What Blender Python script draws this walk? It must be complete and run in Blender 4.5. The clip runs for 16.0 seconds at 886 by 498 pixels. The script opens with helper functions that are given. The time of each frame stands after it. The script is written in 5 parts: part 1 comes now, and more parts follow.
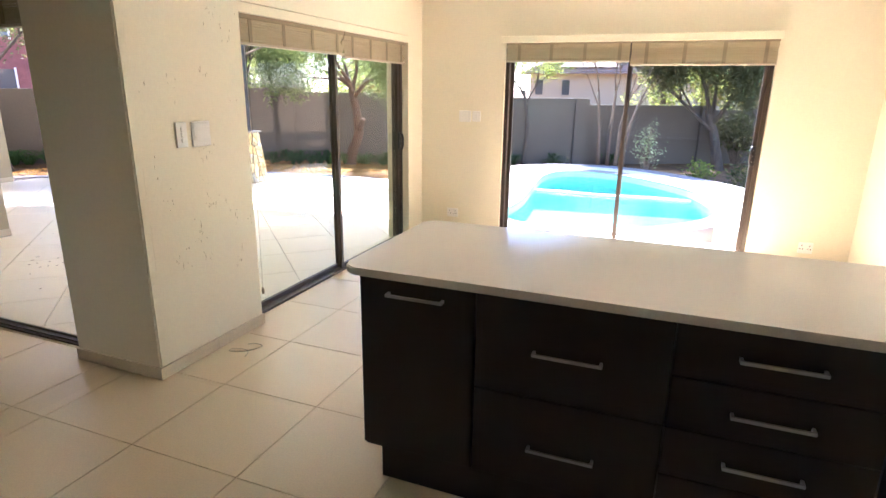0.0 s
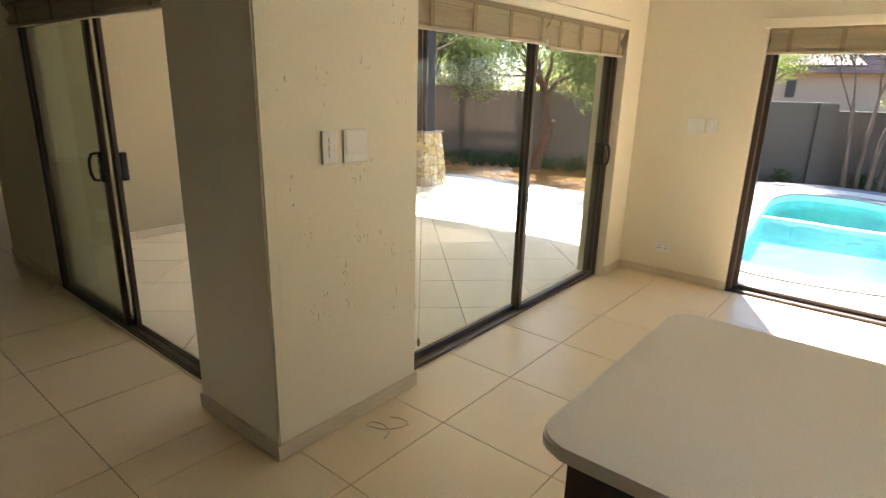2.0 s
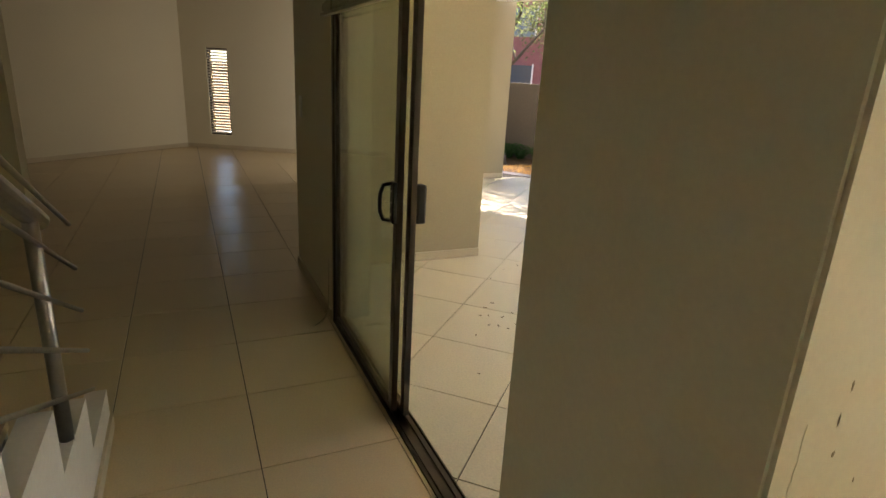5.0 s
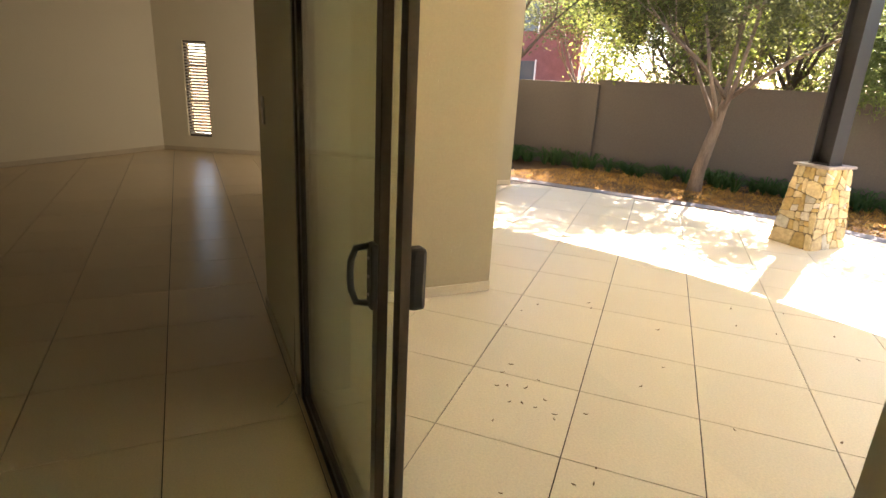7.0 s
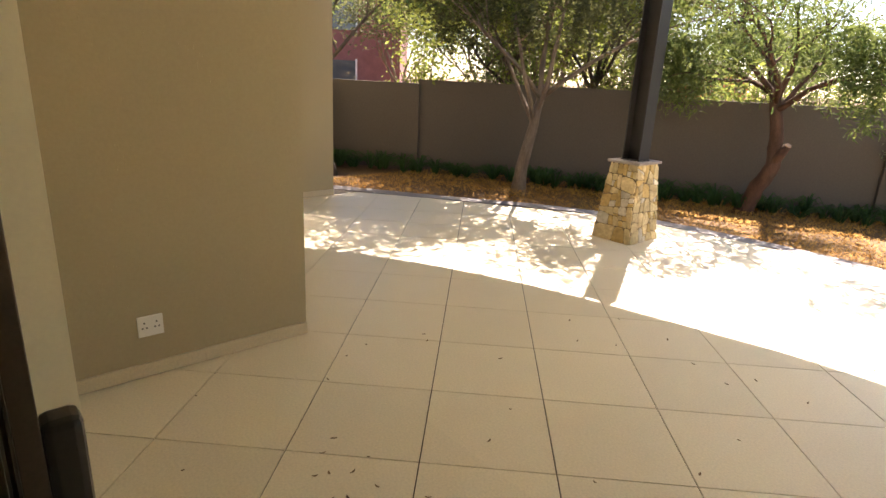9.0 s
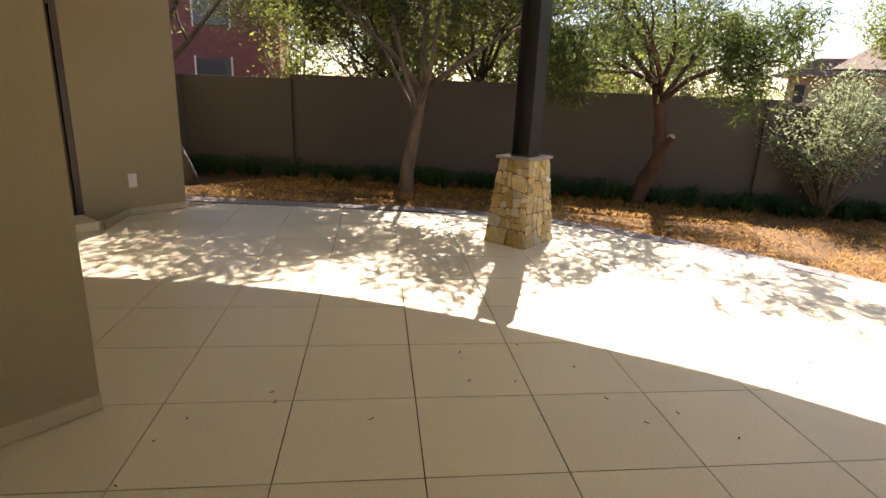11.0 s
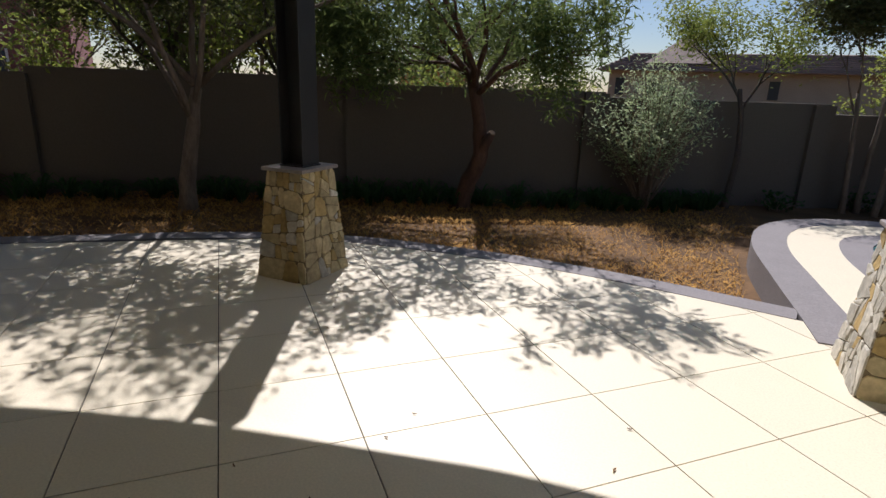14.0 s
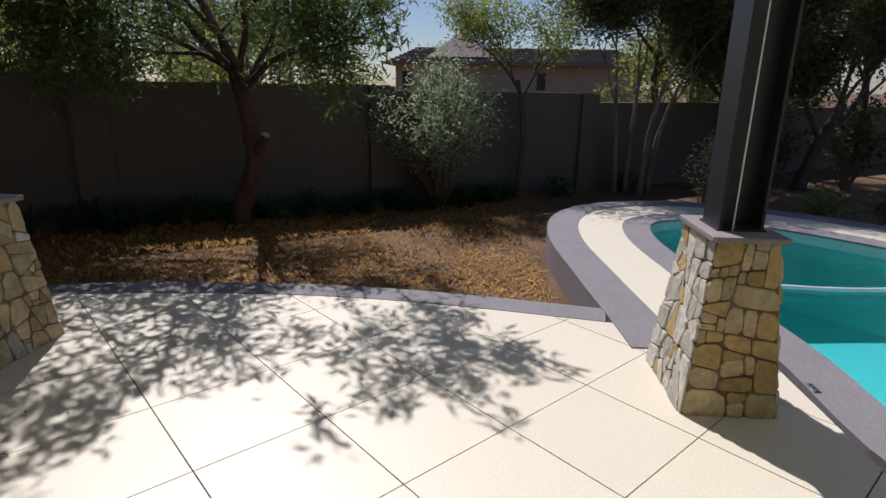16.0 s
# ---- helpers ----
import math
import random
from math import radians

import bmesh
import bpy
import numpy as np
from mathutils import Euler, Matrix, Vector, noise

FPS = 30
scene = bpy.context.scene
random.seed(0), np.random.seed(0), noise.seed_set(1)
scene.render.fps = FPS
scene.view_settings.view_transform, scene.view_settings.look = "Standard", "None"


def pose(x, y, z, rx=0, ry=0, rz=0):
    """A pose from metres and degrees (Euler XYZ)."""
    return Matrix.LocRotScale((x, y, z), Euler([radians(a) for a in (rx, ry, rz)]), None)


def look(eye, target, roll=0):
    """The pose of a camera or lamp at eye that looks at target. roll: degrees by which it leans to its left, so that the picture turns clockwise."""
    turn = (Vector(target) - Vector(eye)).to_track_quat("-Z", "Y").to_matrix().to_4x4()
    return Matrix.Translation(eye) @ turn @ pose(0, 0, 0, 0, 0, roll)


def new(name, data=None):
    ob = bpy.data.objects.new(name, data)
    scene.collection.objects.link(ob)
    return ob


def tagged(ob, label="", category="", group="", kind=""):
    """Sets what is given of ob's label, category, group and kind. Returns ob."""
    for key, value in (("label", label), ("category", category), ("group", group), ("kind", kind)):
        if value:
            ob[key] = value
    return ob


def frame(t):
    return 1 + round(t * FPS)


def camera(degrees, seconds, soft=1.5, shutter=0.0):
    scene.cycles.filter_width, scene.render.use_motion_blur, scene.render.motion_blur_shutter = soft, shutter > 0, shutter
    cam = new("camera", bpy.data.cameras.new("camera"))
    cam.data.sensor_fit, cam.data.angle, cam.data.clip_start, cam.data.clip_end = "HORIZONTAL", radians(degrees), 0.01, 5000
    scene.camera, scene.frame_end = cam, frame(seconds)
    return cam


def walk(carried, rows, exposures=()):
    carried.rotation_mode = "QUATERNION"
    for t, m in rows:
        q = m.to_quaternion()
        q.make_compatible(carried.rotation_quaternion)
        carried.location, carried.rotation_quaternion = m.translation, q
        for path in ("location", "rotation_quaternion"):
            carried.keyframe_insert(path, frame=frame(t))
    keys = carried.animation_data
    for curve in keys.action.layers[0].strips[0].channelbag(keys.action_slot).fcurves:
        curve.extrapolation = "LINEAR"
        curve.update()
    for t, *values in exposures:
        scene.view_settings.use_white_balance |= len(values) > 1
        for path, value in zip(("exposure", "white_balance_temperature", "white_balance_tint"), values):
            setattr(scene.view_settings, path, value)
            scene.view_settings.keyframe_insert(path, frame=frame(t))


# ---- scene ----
cam = camera(76.3, 16.0)
PATH = [
    (0, (1.18, 0.226, 1.615), (0.48, 2.018, 1.067), 0.8),
    (0.5, (1.043, 0.488, 1.613), (0.243, 2.237, 1.063), 1.0),
    (1, (0.905, 0.722, 1.595), (-0.052, 2.387, 1.039), 1.1),
    (1.5, (0.724, 0.912, 1.613), (-0.354, 2.501, 1.054), 1.2),
    (2, (0.543, 1.123, 1.618), (-0.672, 2.608, 1.052), 1.5),
    (2.5, (0.342, 1.297, 1.613), (-1.029, 2.636, 1.042), 1.8),
    (3, (0.079, 1.412, 1.643), (-1.389, 2.638, 1.056), 1.8),
    (3.5, (-0.177, 1.507, 1.627), (-1.741, 2.609, 1.043), 2.1),
    (4, (-0.434, 1.582, 1.633), (-2.097, 2.521, 1.039), 2.3),
    (4.5, (-0.682, 1.602, 1.634), (-2.401, 2.433, 1.04), 2.8),
    (4.7, (-0.785, 1.612, 1.632), (-2.514, 2.423, 1.039), 3.1),
    (6.8, (-1.788, 1.949, 1.637), (-3.524, 2.729, 1.023), 3.0),
    (7, (-1.864, 2.011, 1.617), (-3.591, 2.814, 1.008), 3.1),
    (7.5, (-2.007, 2.116, 1.648), (-3.687, 3.014, 1.038), 3.0),
    (8, (-2.167, 2.228, 1.654), (-3.768, 3.265, 1.054), 2.9),
    (8.5, (-2.288, 2.342, 1.638), (-3.791, 3.522, 1.048), 3.0),
    (9, (-2.365, 2.488, 1.618), (-3.792, 3.764, 1.037), 3.0),
    (9.2, (-2.383, 2.544, 1.617), (-3.782, 3.851, 1.038), 2.7),
    (11.5, (-2.81, 3.424, 1.504), (-3.94, 4.976, 0.943), 2.6),
    (12, (-2.794, 3.646, 1.507), (-3.881, 5.228, 0.946), 2.5),
    (12.5, (-2.788, 3.867, 1.495), (-3.831, 5.48, 0.939), 2.3),
    (13, (-2.833, 4.093, 1.486), (-3.808, 5.749, 0.934), 2.2),
    (13.5, (-2.806, 4.296, 1.524), (-3.677, 6.007, 0.962), 2.0),
    (14, (-2.803, 4.539, 1.509), (-3.573, 6.298, 0.95), 2.0),
    (14.5, (-2.831, 4.766, 1.512), (-3.466, 6.579, 0.956), 1.8),
    (15, (-2.854, 4.988, 1.504), (-3.306, 6.856, 0.948), 1.7),
    (15.5, (-2.858, 5.206, 1.494), (-3.155, 7.104, 0.938), 1.4),
    (16, (-2.857, 5.392, 1.5), (-2.982, 7.308, 0.942), 1.0),
]
walk(cam, [(t, look(eye, target, roll)) for t, eye, target, roll in PATH],
     exposures=[(0.0, 4.0, 5450, 30), (1.5, 3.5, 5800, 25), (3.0, 2.98, 6200, 20), (4.5, 3.1, 6400, 18), (7.0, 3.6, 6950, 22), (8.0, 3.24, 7050, 22),
                (9.0, 2.58, 7150, 22), (11.5, 1.54, 6950, 22), (12.5, 1.06, 6750, 21), (13.5, 0.46, 6150, 19), (14.5, 0.1, 5750, 16), (16.0, -0.05, 5700, 19)])


# ---- light ----
SUN_AZ = Vector((-0.453, 0.891, 0.0))      # towards the sun, in plan
SUN_EL = radians(51.0)
world = bpy.data.worlds.new("sky")
scene.world = world
world.use_nodes = True
wn = world.node_tree.nodes
sky = wn.new("ShaderNodeTexSky")
sky.sky_type = "NISHITA"
sky.sun_disc = False
sky.sun_elevation = SUN_EL
sky.sun_rotation = math.atan2(SUN_AZ.x, SUN_AZ.y)
sky.air_density, sky.dust_density, sky.ozone_density = 1.0, 0.3, 1.5
world.node_tree.links.new(sky.outputs[0], wn["Background"].inputs[0])
wn["Background"].inputs[1].default_value = 0.062
sun_data = bpy.data.lights.new("sun", "SUN")
sun_data.energy, sun_data.angle, sun_data.color = 5.0, radians(0.53), (1.0, 0.94, 0.84)
sun = new("sun", sun_data)
to_sun = Vector((SUN_AZ.x * math.cos(SUN_EL), SUN_AZ.y * math.cos(SUN_EL), math.sin(SUN_EL)))
sun.matrix_world = look(to_sun * 30, (0, 0, 0))
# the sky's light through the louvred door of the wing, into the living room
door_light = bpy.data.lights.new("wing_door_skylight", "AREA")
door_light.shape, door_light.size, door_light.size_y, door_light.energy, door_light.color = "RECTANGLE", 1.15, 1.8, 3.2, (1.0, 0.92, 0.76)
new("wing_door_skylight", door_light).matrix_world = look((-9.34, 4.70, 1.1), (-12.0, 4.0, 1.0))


# ---- materials ----
def material(name, colour, rough=0.6, second=None, scale=6.0, amount=0.5, fine=60.0, bump=0.15, metal=0.0,
             specular=0.5, vary=0.0, detail=4.0, stretch=(1, 1, 1), coat=0.0, wear=1.0):
    """A surface with variation at two scales, fine relief, and a shift of tone from piece to piece."""
    m = bpy.data.materials.new(name)
    m.use_nodes = True
    n, l = m.node_tree.nodes, m.node_tree.links
    b = n["Principled BSDF"]
    b.inputs["Roughness"].default_value = rough
    b.inputs["Metallic"].default_value = metal
    b.inputs["Specular IOR Level"].default_value = specular
    b.inputs["Coat Weight"].default_value = coat
    second = second or tuple(c * 0.78 for c in colour)
    geo = n.new("ShaderNodeNewGeometry")
    mapping = n.new("ShaderNodeMapping")
    mapping.inputs["Scale"].default_value = stretch
    l.new(geo.outputs["Position"], mapping.inputs["Vector"])
    big, small = n.new("ShaderNodeTexNoise"), n.new("ShaderNodeTexNoise")
    for tex, s in ((big, scale), (small, fine)):
        tex.inputs["Scale"].default_value, tex.inputs["Detail"].default_value = s, detail
        l.new(mapping.outputs["Vector"], tex.inputs["Vector"])
    ramp = n.new("ShaderNodeMapRange")
    ramp.inputs["From Min"].default_value, ramp.inputs["From Max"].default_value = 0.3, 0.7
    ramp.inputs["To Max"].default_value = amount
    l.new(big.outputs["Fac"], ramp.inputs["Value"])
    mix = n.new("ShaderNodeMix")
    mix.data_type = "RGBA"
    mix.inputs["A"].default_value, mix.inputs["B"].default_value = (*colour, 1), (*second, 1)
    l.new(ramp.outputs["Result"], mix.inputs["Factor"])
    hsv = n.new("ShaderNodeHueSaturation")
    l.new(mix.outputs["Result"], hsv.inputs["Color"])
    grain = n.new("ShaderNodeMapRange")
    grain.inputs["From Min"].default_value, grain.inputs["From Max"].default_value = 0.25, 0.75
    grain.inputs["To Min"].default_value, grain.inputs["To Max"].default_value = 1 - 0.3 * amount, 1 + 0.15 * amount
    l.new(small.outputs["Fac"], grain.inputs["Value"])
    if vary:
        info, piece, product = n.new("ShaderNodeObjectInfo"), n.new("ShaderNodeMapRange"), n.new("ShaderNodeMath")
        piece.inputs["To Min"].default_value, piece.inputs["To Max"].default_value = 1 - vary, 1 + vary
        product.operation = "MULTIPLY"
        l.new(info.outputs["Random"], piece.inputs["Value"])
        l.new(piece.outputs["Result"], product.inputs[0])
        l.new(grain.outputs["Result"], product.inputs[1])
        l.new(product.outputs[0], hsv.inputs["Value"])
    else:
        l.new(grain.outputs["Result"], hsv.inputs["Value"])
    l.new(hsv.outputs["Color"], b.inputs["Base Color"])
    gloss = n.new("ShaderNodeMapRange")
    gloss.inputs["To Min"].default_value, gloss.inputs["To Max"].default_value = max(rough - 0.08 * wear, 0.02), min(rough + 0.12 * wear, 1)
    l.new(big.outputs["Fac"], gloss.inputs["Value"])
    l.new(gloss.outputs["Result"], b.inputs["Roughness"])
    if bump:
        relief = n.new("ShaderNodeBump")
        relief.inputs["Strength"].default_value, relief.inputs["Distance"].default_value = bump, 0.01
        l.new(small.outputs["Fac"], relief.inputs["Height"])
        l.new(relief.outputs["Normal"], b.inputs["Normal"])
    return m


def leaf_material(name, colour, second):
    """Leaves: tone by island, some light through them."""
    m = bpy.data.materials.new(name)
    m.use_nodes = True
    n, l = m.node_tree.nodes, m.node_tree.links
    b = n["Principled BSDF"]
    geo, mix = n.new("ShaderNodeNewGeometry"), n.new("ShaderNodeMix")
    mix.data_type = "RGBA"
    mix.inputs["A"].default_value, mix.inputs["B"].default_value = (*colour, 1), (*second, 1)
    l.new(geo.outputs["Random Per Island"], mix.inputs["Factor"])
    l.new(mix.outputs["Result"], b.inputs["Base Color"])
    b.inputs["Roughness"].default_value = 0.68
    b.inputs["Specular IOR Level"].default_value = 0.3
    trans, add = n.new("ShaderNodeBsdfTranslucent"), n.new("ShaderNodeMixShader")
    add.inputs[0].default_value = 0.55
    l.new(mix.outputs["Result"], trans.inputs["Color"])
    l.new(b.outputs[0], add.inputs[1])
    l.new(trans.outputs[0], add.inputs[2])
    l.new(add.outputs[0], n["Material Output"].inputs[0])
    return m


def schlick(n, l, mix, straight, normal=None):
    """Drives a mix by the reflection of a smooth surface: weak when seen straight on, strong at a slant."""
    facing, power, scale = n.new("ShaderNodeLayerWeight"), n.new("ShaderNodeMath"), n.new("ShaderNodeMath")
    power.operation, scale.operation = "POWER", "MULTIPLY_ADD"
    facing.inputs["Blend"].default_value = 0.5
    power.inputs[1].default_value = 5.0
    scale.inputs[1].default_value, scale.inputs[2].default_value = 0.9, straight
    l.new(facing.outputs["Facing"], power.inputs[0])
    l.new(power.outputs[0], scale.inputs[0])
    l.new(scale.outputs[0], mix.inputs[0])
    if normal is not None:
        l.new(normal, facing.inputs["Normal"])


def glass_material(name, tint=(0.93, 0.96, 0.94), milk=0.0, milk_colour=(0.5, 0.52, 0.45)):
    """Thin window glass with real reflection; milk adds a film of dust."""
    m = bpy.data.materials.new(name)
    m.use_nodes = True
    n, l = m.node_tree.nodes, m.node_tree.links
    n.remove(n["Principled BSDF"])
    clear, gloss, mix = n.new("ShaderNodeBsdfTransparent"), n.new("ShaderNodeBsdfGlossy"), n.new("ShaderNodeMixShader")
    clear.inputs[0].default_value = (*tint, 1)
    gloss.inputs["Roughness"].default_value = 0.02
    schlick(n, l, mix, 0.022)
    last = clear
    if milk:
        film, veil = n.new("ShaderNodeBsdfDiffuse"), n.new("ShaderNodeMixShader")
        film.inputs[0].default_value = (*milk_colour, 1)
        veil.inputs[0].default_value = milk
        l.new(clear.outputs[0], veil.inputs[1])
        l.new(film.outputs[0], veil.inputs[2])
        last = veil
    l.new(last.outputs[0], mix.inputs[1])
    l.new(gloss.outputs[0], mix.inputs[2])
    l.new(mix.outputs[0], n["Material Output"].inputs[0])
    return m


M_PLASTER = material("cream_plaster", (0.78, 0.72, 0.55), 0.65, (0.76, 0.70, 0.53), 1.2, 0.12, 70, 0.05)
M_OUTER = material("taupe_plaster", (0.415, 0.353, 0.226), 0.85, (0.385, 0.327, 0.207), 0.9, 0.15, 60, 0.10)
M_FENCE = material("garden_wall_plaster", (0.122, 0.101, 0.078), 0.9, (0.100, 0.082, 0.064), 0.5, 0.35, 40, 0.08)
M_CEIL = material("ceiling_paint", (0.84, 0.82, 0.77), 0.8, None, 2, 0.15, 60, 0.08)
M_TILE = material("floor_tile_ceramic", (0.72, 0.585, 0.385), 0.30, (0.70, 0.565, 0.365), 5, 0.3, 120, 0.015, vary=0.03, wear=0.25)
M_PATIO = material("patio_tile_ceramic", (0.75, 0.67, 0.51), 0.45, (0.72, 0.64, 0.48), 4, 0.4, 90, 0.05, vary=0.03, wear=0.5)
M_GROUT = material("grout", (0.055, 0.042, 0.03), 0.9, None, 20, 0.5, 90, 0.2)
M_SKIRT = material("skirting_tile", (0.66, 0.565, 0.40), 0.4, None, 6, 0.4, 90, 0.05, vary=0.04)
M_WHITE = material("white_paint", (0.80, 0.77, 0.72), 0.5, None, 3, 0.15, 60, 0.08)
M_FRAME = material("bronze_aluminium", (0.085, 0.068, 0.054), 0.4, None, 8, 0.4, 150, 0.03, metal=0.5)
M_HANDLE = material("black_plastic", (0.02, 0.019, 0.018), 0.35, None, 12, 0.3, 150, 0.02)
M_CHROME = material("brushed_steel", (0.42, 0.41, 0.40), 0.34, None, 30, 0.3, 200, 0.03, metal=1.0)
M_DARK = material("dark_cabinet_board", (0.012, 0.008, 0.007), 0.42, (0.017, 0.011, 0.009), 3, 0.6, 40, 0.04, stretch=(1, 1, 12))
M_TOP = material("white_quartz", (0.78, 0.74, 0.70), 0.12, (0.74, 0.70, 0.66), 30, 0.3, 220, 0.0)
M_PLASTIC = material("white_plastic", (0.80, 0.78, 0.73), 0.3, None, 10, 0.15, 120, 0.02)
M_HOLE = material("dark_slot", (0.03, 0.03, 0.03), 0.6, None, 10, 0.2, 100, 0.0)
M_BAMBOO = material("bamboo_blind", (0.50, 0.43, 0.28), 0.7, (0.36, 0.29, 0.17), 14, 0.8, 160, 0.2, stretch=(0.3, 0.3, 30))
M_TAPE = material("blind_tape", (0.30, 0.25, 0.16), 0.85, None, 20, 0.4, 120, 0.2)
M_CORD = material("cord", (0.55, 0.48, 0.36), 0.8, None, 20, 0.3, 120, 0.1)
M_STEEL = material("charcoal_steel", (0.030, 0.030, 0.034), 0.42, (0.045, 0.043, 0.045), 4, 0.5, 70, 0.08, metal=0.2)
M_STONE = material("sandstone", (0.60, 0.49, 0.28), 0.85, (0.36, 0.28, 0.16), 7, 0.9, 30, 0.6, vary=0.22)
M_STONE2 = material("grey_sandstone", (0.62, 0.58, 0.49), 0.85, (0.40, 0.37, 0.31), 7, 0.9, 30, 0.6, vary=0.22)
M_STONE3 = material("ochre_sandstone", (0.52, 0.38, 0.16), 0.85, (0.38, 0.26, 0.10), 7, 0.9, 30, 0.6, vary=0.2)
M_MORTAR = material("mortar", (0.20, 0.155, 0.09), 0.95, None, 15, 0.6, 60, 0.5)
M_SLATE = material("slate_cap", (0.30, 0.26, 0.24), 0.7, (0.22, 0.19, 0.18), 10, 0.6, 60, 0.3)
M_KERB = material("grey_coping", (0.21, 0.19, 0.19), 0.8, (0.26, 0.24, 0.24), 3, 0.6, 60, 0.2)
M_LAWN = material("dry_lawn", (0.19, 0.10, 0.036), 0.95, (0.09, 0.05, 0.02), 2.2, 0.9, 30, 0.8)
M_STRAW = material("dry_grass", (0.64, 0.35, 0.065), 0.9, (0.34, 0.165, 0.035), 3.0, 0.9, 60, 0.0)
M_BARK = material("grey_bark", (0.26, 0.195, 0.14), 0.9, (0.13, 0.095, 0.068), 9, 0.9, 60, 0.9, stretch=(1, 1, 0.25))
M_BARK2 = material("red_brown_bark", (0.13, 0.068, 0.042), 0.9, (0.065, 0.034, 0.023), 9, 0.9, 60, 0.9, stretch=(1, 1, 0.3))
M_BARK3 = material("dark_bark", (0.11, 0.085, 0.065), 0.9, (0.06, 0.045, 0.035), 9, 0.9, 60, 0.9, stretch=(1, 1, 0.3))
M_CUT = material("cut_wood", (0.32, 0.22, 0.14), 0.8, None, 12, 0.5, 80, 0.2)
M_POOL = material("pool_plaster", (0.42, 0.68, 0.64), 0.6, (0.36, 0.61, 0.58), 3, 0.5, 30, 0.1)
# basin plaster made paler: the brightness of shallow water put into its colour
M_SHELF = material("brightened_pool_plaster", (0.86, 0.93, 0.90), 0.6, (0.78, 0.88, 0.86), 3, 0.5, 30, 0.1)
M_BRICK = material("far_brick", (0.28, 0.11, 0.10), 0.9, (0.20, 0.08, 0.07), 3, 0.7, 30, 0.3, vary=0.12)
M_ROOF = material("roof_tile", (0.27, 0.20, 0.165), 0.85, (0.19, 0.14, 0.12), 2, 0.8, 20, 0.4, vary=0.15)
M_BEIGE = material("far_house_paint", (0.42, 0.36, 0.27), 0.9, None, 1, 0.5, 20, 0.2)
M_ORANGE = material("terracotta_paint", (0.55, 0.22, 0.08), 0.9, None, 1, 0.5, 20, 0.2)
M_PANE = material("far_window_pane", (0.06, 0.07, 0.08), 0.1, None, 1, 0.3, 20, 0.0)
M_DRY = material("dry_leaf", (0.22, 0.14, 0.07), 0.8, None, 30, 0.6, 100, 0.2, vary=0.3)
M_SLAT = material("venetian_slat", (0.62, 0.58, 0.48), 0.5, None, 4, 0.3, 60, 0.05)
M_HOSE = material("white_hose", (0.75, 0.78, 0.78), 0.45, None, 20, 0.2, 100, 0.05)
L_PEPPER = leaf_material("pepper_leaf", (0.20, 0.245, 0.07), (0.09, 0.125, 0.038))
L_OLIVE = leaf_material("olive_leaf", (0.15, 0.155, 0.06), (0.07, 0.08, 0.033))
L_GREY = leaf_material("silvery_leaf", (0.50, 0.56, 0.34), (0.26, 0.33, 0.16))
L_LIME = leaf_material("lime_leaf", (0.30, 0.33, 0.07), (0.17, 0.22, 0.05))
L_GREEN = leaf_material("strap_leaf", (0.075, 0.15, 0.045), (0.035, 0.08, 0.025))
G_CLEAR = glass_material("clear_glass")
G_DUSTY = glass_material("dusty_glass", (0.93, 0.95, 0.89), 0.14, (0.66, 0.65, 0.54))


def water_material():
    m = bpy.data.materials.new("pool_water")
    m.use_nodes = True
    n, l = m.node_tree.nodes, m.node_tree.links
    n.remove(n["Principled BSDF"])
    clear, gloss, mix = n.new("ShaderNodeBsdfTransparent"), n.new("ShaderNodeBsdfGlossy"), n.new("ShaderNodeMixShader")
    clear.inputs[0].default_value = (0.56, 0.90, 0.90, 1)
    gloss.inputs["Roughness"].default_value = 0.03
    geo, wave, relief = n.new("ShaderNodeNewGeometry"), n.new("ShaderNodeTexNoise"), n.new("ShaderNodeBump")
    wave.inputs["Scale"].default_value, wave.inputs["Detail"].default_value = 7.0, 3.0
    relief.inputs["Strength"].default_value, relief.inputs["Distance"].default_value = 0.35, 0.03
    l.new(geo.outputs["Position"], wave.inputs["Vector"])
    l.new(wave.outputs["Fac"], relief.inputs["Height"])
    l.new(relief.outputs["Normal"], gloss.inputs["Normal"])
    schlick(n, l, mix, 0.02, relief.outputs["Normal"])
    l.new(clear.outputs[0], mix.inputs[1])
    l.new(gloss.outputs[0], mix.inputs[2])
    l.new(mix.outputs[0], n["Material Output"].inputs[0])
    return m


M_WATER = water_material()


# ---- mesh helpers ----
# the house is drawn on its own grid, which is set into the site; the garden is drawn on the site itself
GARDEN = Matrix.Identity(4)
HOUSE = Matrix.Translation((-1.32, 2.321, 0.0)) @ Matrix.Diagonal((1.034, 1.034, 1.034, 1.0)) @ Matrix.Translation((1.307, -2.397, 0.0))
grid = GARDEN


def mesh_of(name, bm, mat, smooth=False):
    bmesh.ops.recalc_face_normals(bm, faces=bm.faces[:])
    me = bpy.data.meshes.new(name)
    bm.to_mesh(me)
    bm.free()
    me.materials.append(mat)
    if smooth:
        me.polygons.foreach_set("use_smooth", [True] * len(me.polygons))
    return me


def thing(name, label, category, group="", at=(0, 0, 0), kind=""):
    """An Empty at the base of a thing that parents its parts."""
    ob = new(name)
    ob.location = grid @ Vector(at)
    return tagged(ob, label, category, group, kind)


